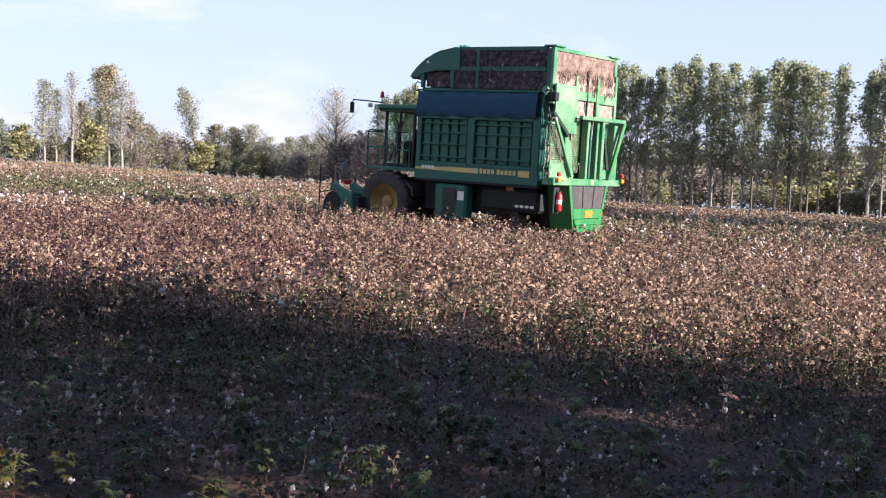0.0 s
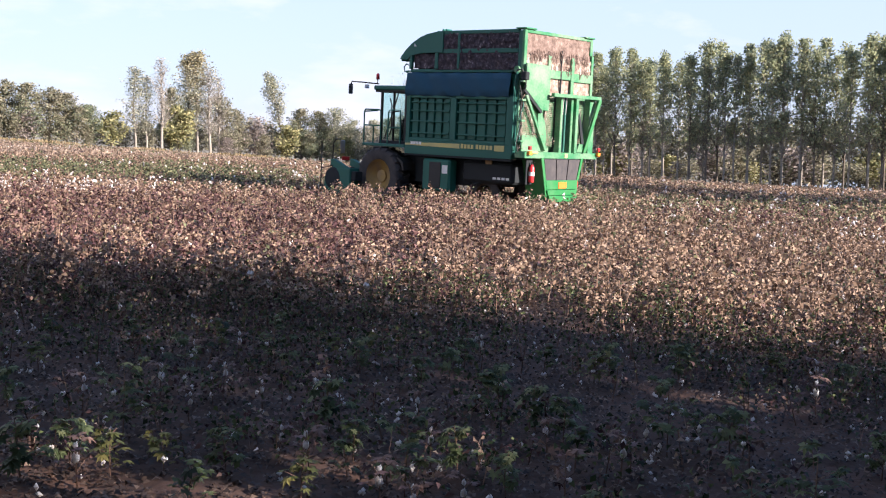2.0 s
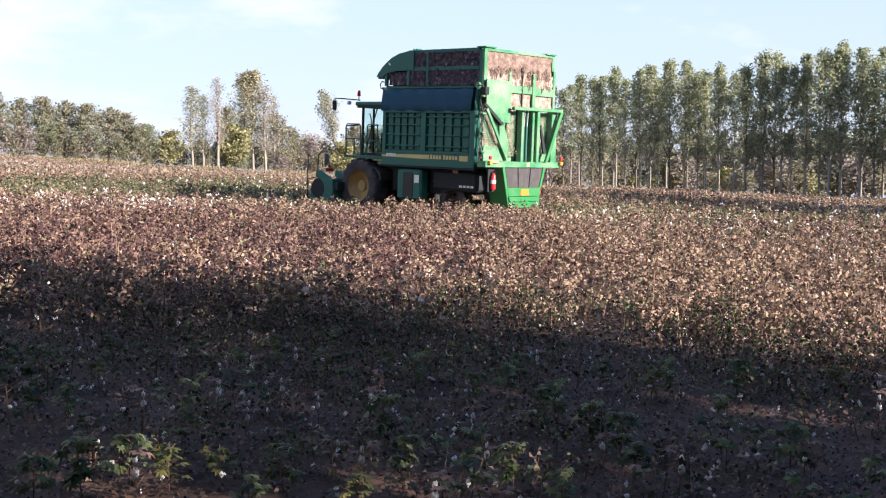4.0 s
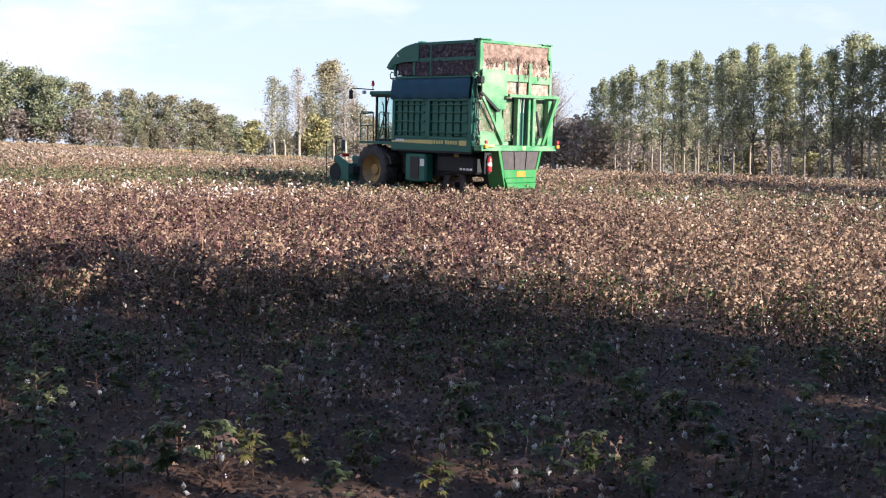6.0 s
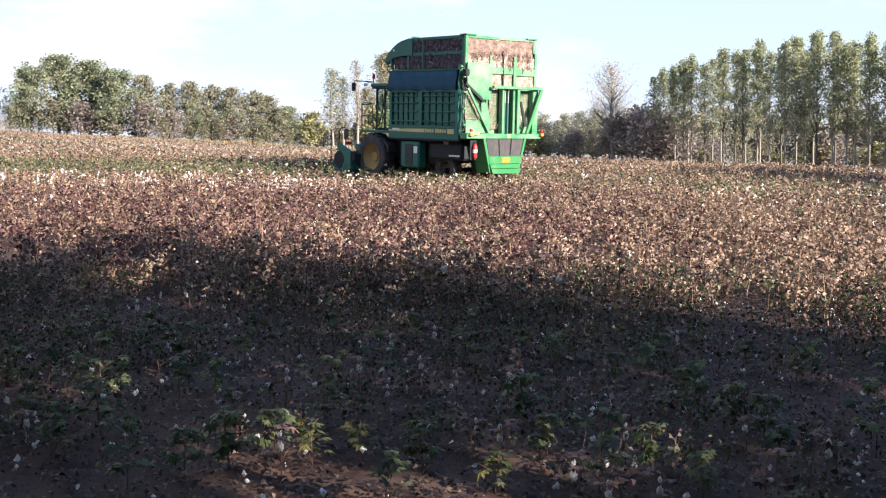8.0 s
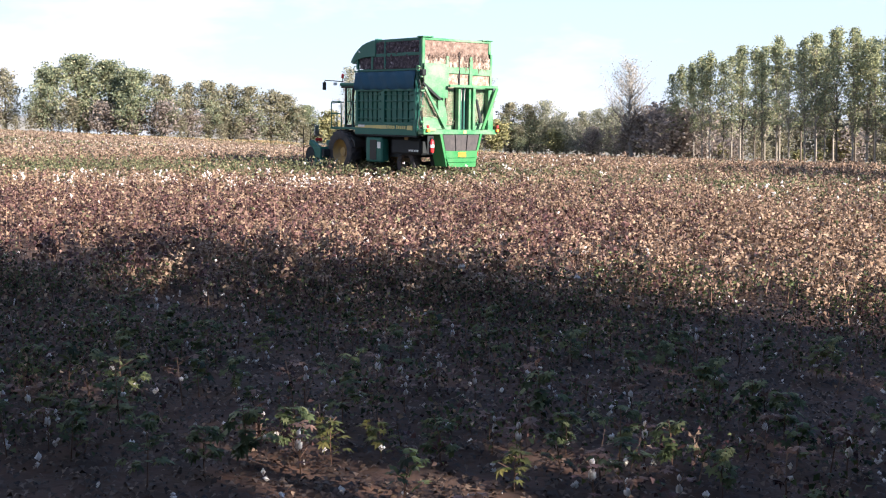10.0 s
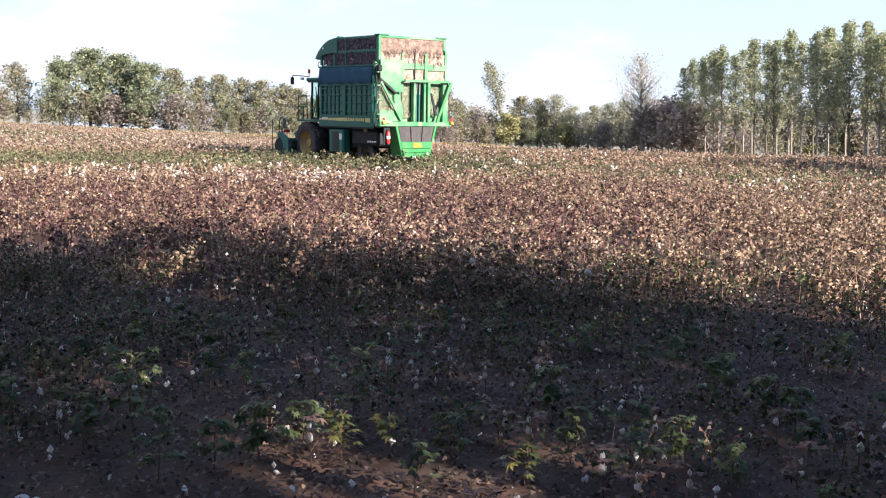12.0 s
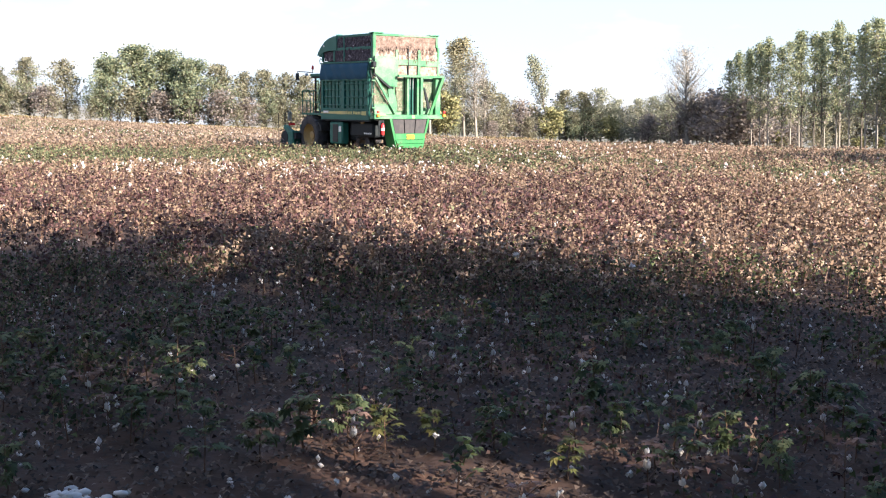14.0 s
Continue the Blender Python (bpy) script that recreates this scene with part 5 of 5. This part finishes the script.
def cab():
    x0, x1, y0, y1, z0, z1 = 0.75, 2.85, 5.05, 6.25, 2.02, 3.78
    body = part("cab", block(x0 - 0.02, x1 + 0.02, y0, y1, z0 - 0.02, z0 + 0.1), STEEL_DARK, harvester)
    part("roof", block(x0 - 0.12, x1 + 0.12, y0 - 0.15, y1 + 0.25, z1, z1 + 0.15, bevel=0.04), PAINT_SHADED, body)
    part("roof_edge", block(x0 - 0.08, x1 + 0.08, y0 - 0.1, y1 + 0.18, z1 - 0.07, z1), BLACK, body)
    for x in (x0, x1 - 0.08):
        for ya, yb in ((y0, y0 + 0.09), (y1 - 0.08, y1), (5.62, 5.68)):
            part("pillar", block(x, x + 0.08, ya, yb, z0, z1 - 0.05), BLACK, body)
    part("rear_wall", block(x0 + 0.1, x1 - 0.1, y0 + 0.0, y0 + 0.05, z0, 3.2), BLACK, body)
    part("side_glass", block(x0 + 0.03, x0 + 0.04, y0 + 0.09, y1 - 0.08, z0 + 0.12, z1 - 0.07, bevel=0), GLASS, body, "tinted cab glass")
    part("side_glass", block(x1 - 0.04, x1 - 0.03, y0 + 0.09, y1 - 0.08, z0 + 0.12, z1 - 0.07, bevel=0), GLASS, body, "tinted cab glass")
    part("windscreen", block(x0 + 0.09, x1 - 0.09, y1 - 0.05, y1 - 0.04, z0 + 0.12, z1 - 0.07, bevel=0), GLASS, body, "tinted windscreen")
    part("seat", add_box(block(1.5, 2.0, 5.2, 5.7, 2.35, 2.55, bevel=0.04), 1.5, 2.0, 5.15, 5.28, 2.55, 3.2, 0.04), BLACK, body)
    part("console", add_box(block(1.65, 1.85, 6.0, 6.2, 2.1, 2.8), 1.5, 2.0, 5.92, 6.0, 2.78, 2.84), BLACK, body)
    # grab handles and ladder on the flank
    part("grab_handle", rod([(x0 - 0.06, 5.75, 3.5), (x0 - 0.1, 5.62, 3.3), (x0 - 0.1, 5.6, 2.5), (x0 - 0.06, 5.75, 2.25)], 0.022, 7), BLACK, body)
    part("grab_handle", rod([(x0 - 0.05, 5.35, 3.75), (x0 - 0.09, 5.9, 2.2)], 0.022, 7), BLACK, body)
    part("door_handle", rod([(x0 - 0.04, 5.3, 3.1), (x0 - 0.08, 5.75, 3.05)], 0.018, 7), BLACK, body)
    deck = part("platform", block(0.12, 3.5, 4.5, 6.42, 1.93, 2.02), PAINT_SHADED, harvester)
    r = 0.024
    part("handrail", rod([(0.16, 6.38, 2.02), (0.16, 6.4, 3.05), (0.16, 6.34, 3.12), (0.16, 5.7, 3.12), (0.16, 5.64, 3.05), (0.16, 5.6, 2.02)], r, 8), PAINT_SHADED, deck)
    part("handrail", rod([(0.16, 6.39, 2.6), (0.16, 5.62, 2.6)], r, 8), PAINT_SHADED, deck)
    part("handrail", rod([(0.16, 5.95, 2.02), (0.16, 5.95, 2.6)], r, 8), PAINT_SHADED, deck)
    part("handrail", rod([(0.16, 5.3, 2.02), (0.16, 5.28, 3.05), (0.16, 5.2, 3.12), (0.16, 4.75, 3.12), (0.16, 4.72, 2.02)], r, 8), PAINT_SHADED, deck)
    part("handrail", rod([(0.16, 5.3, 2.55), (0.16, 4.74, 2.55)], r, 8), PAINT_SHADED, deck)
    part("handrail", rod([(0.16, 6.38, 3.05), (0.8, 6.4, 3.1)], r, 8), PAINT_SHADED, deck)
    part("rear_handle", rod([(0.15, 4.42, 4.3), (0.15, 4.62, 4.36), (0.15, 4.66, 4.5), (0.15, 4.56, 4.6), (0.15, 4.46, 4.56)], 0.02, 7), PAINT_SHADED, harvester)
    arm = part("mirror_arm", rod([(0.7, 6.3, 3.98), (0.55, 6.9, 4.02), (0.4, 7.3, 4.04), (0.4, 7.34, 3.95)], 0.022, 7), BLACK, harvester)
    part("mirror", block(0.30, 0.48, 7.3, 7.36, 3.62, 3.96, bevel=0.02), BLACK, arm, "black-backed side mirror")
    part("work_lamp", block(0.5, 0.66, 6.7, 6.8, 3.82, 3.95, bevel=0.02), WHITE_PAINT, arm, "small round work lamp")
    bc = part("beacon", spun([(0, 0.0), (0.0, 0.06), (0.16, 0.055), (0.2, 0.03), (0.2, 0.0)], 16, "z"), RED_PAINT, harvester, "red warning beacon on the cab roof", smooth=True)
    bc.location = (0.75, 6.42, 4.13)
    part("beacon_stalk", rod([(0.75, 6.42, 3.98), (0.75, 6.42, 4.14)], 0.018, 6), BLACK, harvester)
    part("air_duct", prism([(4.5, 2.1), (4.95, 2.1), (4.8, 4.2), (4.45, 4.4)], "x", 0.7, 3.0), STEEL_DARK, harvester)


def picking_heads():
    beam = part("head_beam", block(-0.3, 4.0, 6.25, 6.45, 0.75, 1.05), STEEL_DARK, harvester)
    for k in range(5):
        x0 = -0.36 + k * 0.9
        unit = part("picking_head", prism([(6.45, 0.35), (7.3, 0.18), (7.55, 0.22), (7.72, 0.5), (7.68, 0.85), (7.5, 1.02), (7.1, 1.12), (6.45, 1.15)], "x", x0, x0 + 0.7, 0.03), STEEL_DARK if k else PAINT_SHADED, harvester)
        part("nose", prism([(7.55, 0.15), (8.15, 0.12), (8.05, 0.22), (7.62, 0.55)], "x", x0 + 0.02, x0 + 0.16, 0.02), PAINT, unit)
        part("nose", prism([(7.55, 0.15), (8.15, 0.12), (8.05, 0.22), (7.62, 0.55)], "x", x0 + 0.54, x0 + 0.68, 0.02), PAINT, unit)
        part("cover", prism([(6.5, 1.1), (7.3, 1.42), (7.42, 1.42), (7.45, 1.2), (6.62, 0.86), (6.5, 0.86)], "x", x0 + 0.02, x0 + 0.2, 0.02), PAINT_SHADED, unit)
        part("drum", spun([(-0.1, 0.0), (-0.1, 0.34), (-0.05, 0.38), (0.12, 0.38), (0.12, 0.0)], 22), STEEL_DARK, unit, smooth=False).location = (x0 + 0.08, 7.28, 0.78)
    part("guide_pole", rod([(-0.42, 7.78, 0.3), (-0.42, 7.78, 1.98)], 0.02, 7), BLACK, harvester)
    part("guide_bar", rod([(-0.42, 7.76, 1.1), (-0.36, 7.3, 1.2)], 0.018, 7), BLACK, harvester)
    fr = part("mirror_frame", rod([(-0.3, 7.36, 1.42), (-0.3, 7.34, 1.95), (-0.3, 7.22, 2.08), (-0.3, 6.98, 2.1)], 0.02, 7), BLACK, harvester)
    part("mirror", block(-0.36, -0.14, 6.93, 6.97, 1.62, 2.06, bevel=0.02), CHROME, fr, "small bright convex mirror")
    part("reflector", block(-0.34, 0.0, 6.86, 6.9, 1.40, 1.52, bevel=0.01), RED_PAINT, fr, "red reflector plate")


lower_basket()
upper_basket()
rear_face()
engine_hood()
extinguisher()
chassis()
cab()
picking_heads()
WHEELS = [(wheel(0.02, 0.6, 5.55, 0.96, 0.56, 20, RIMS, "dusty yellow wheel rim"), 0.96), (wheel(3.1, 3.66, 5.55, 0.96, 0.56, 20, RIMS, "dusty yellow wheel rim"), 0.96),
          (wheel(0.55, 0.95, 1.45, 0.62, 0.33, 16, RUST, "dark muddy wheel rim"), 0.62), (wheel(2.8, 3.2, 1.45, 0.62, 0.33, 16, RUST, "dark muddy wheel rim"), 0.62)]


# ---------------- what moves ----------------
TRAVEL = [(0.0, 0.0), (0.5, 1.023), (1.0, 1.943), (1.5, 2.959), (2.0, 3.875), (2.5, 4.756), (5.0, 9.554), (5.5, 10.542), (6.0, 11.393), (6.5, 12.319), (7.0, 13.315),
          (7.5, 14.289), (8.0, 15.259), (10.5, 19.864), (11.0, 20.832), (11.5, 21.762), (12.0, 22.665), (12.5, 23.536), (13.0, 24.571), (13.5, 25.6), (14.0, 26.459)]
START, WAY = Vector((2.541, 32.344, 0.129 - 0.0)), Vector((-0.79566, 0.60482, 0.0336))


def nearer(t):
    return Vector((-0.03, -0.62, 0.03)) * max(0.0, 1 - t / 7.5)


def motions():
    walk(harvester, [(t, Matrix.Translation(START + WAY * s + nearer(t)) @ pose(0, 0, 0, 1.93, 0.97, 52.79)) for t, s in TRAVEL])
    times, way = [t for t, _ in TRAVEL], [s for _, s in TRAVEL]
    for hub, radius in WHEELS:
        spot = Vector(hub.location)
        steps = [k * 0.25 for k in range(57)]
        walk(hub, [(t, Matrix.Translation(spot) @ pose(0, 0, 0, -math.degrees(float(np.interp(t, times, way)) / radius))) for t in steps])


motions()
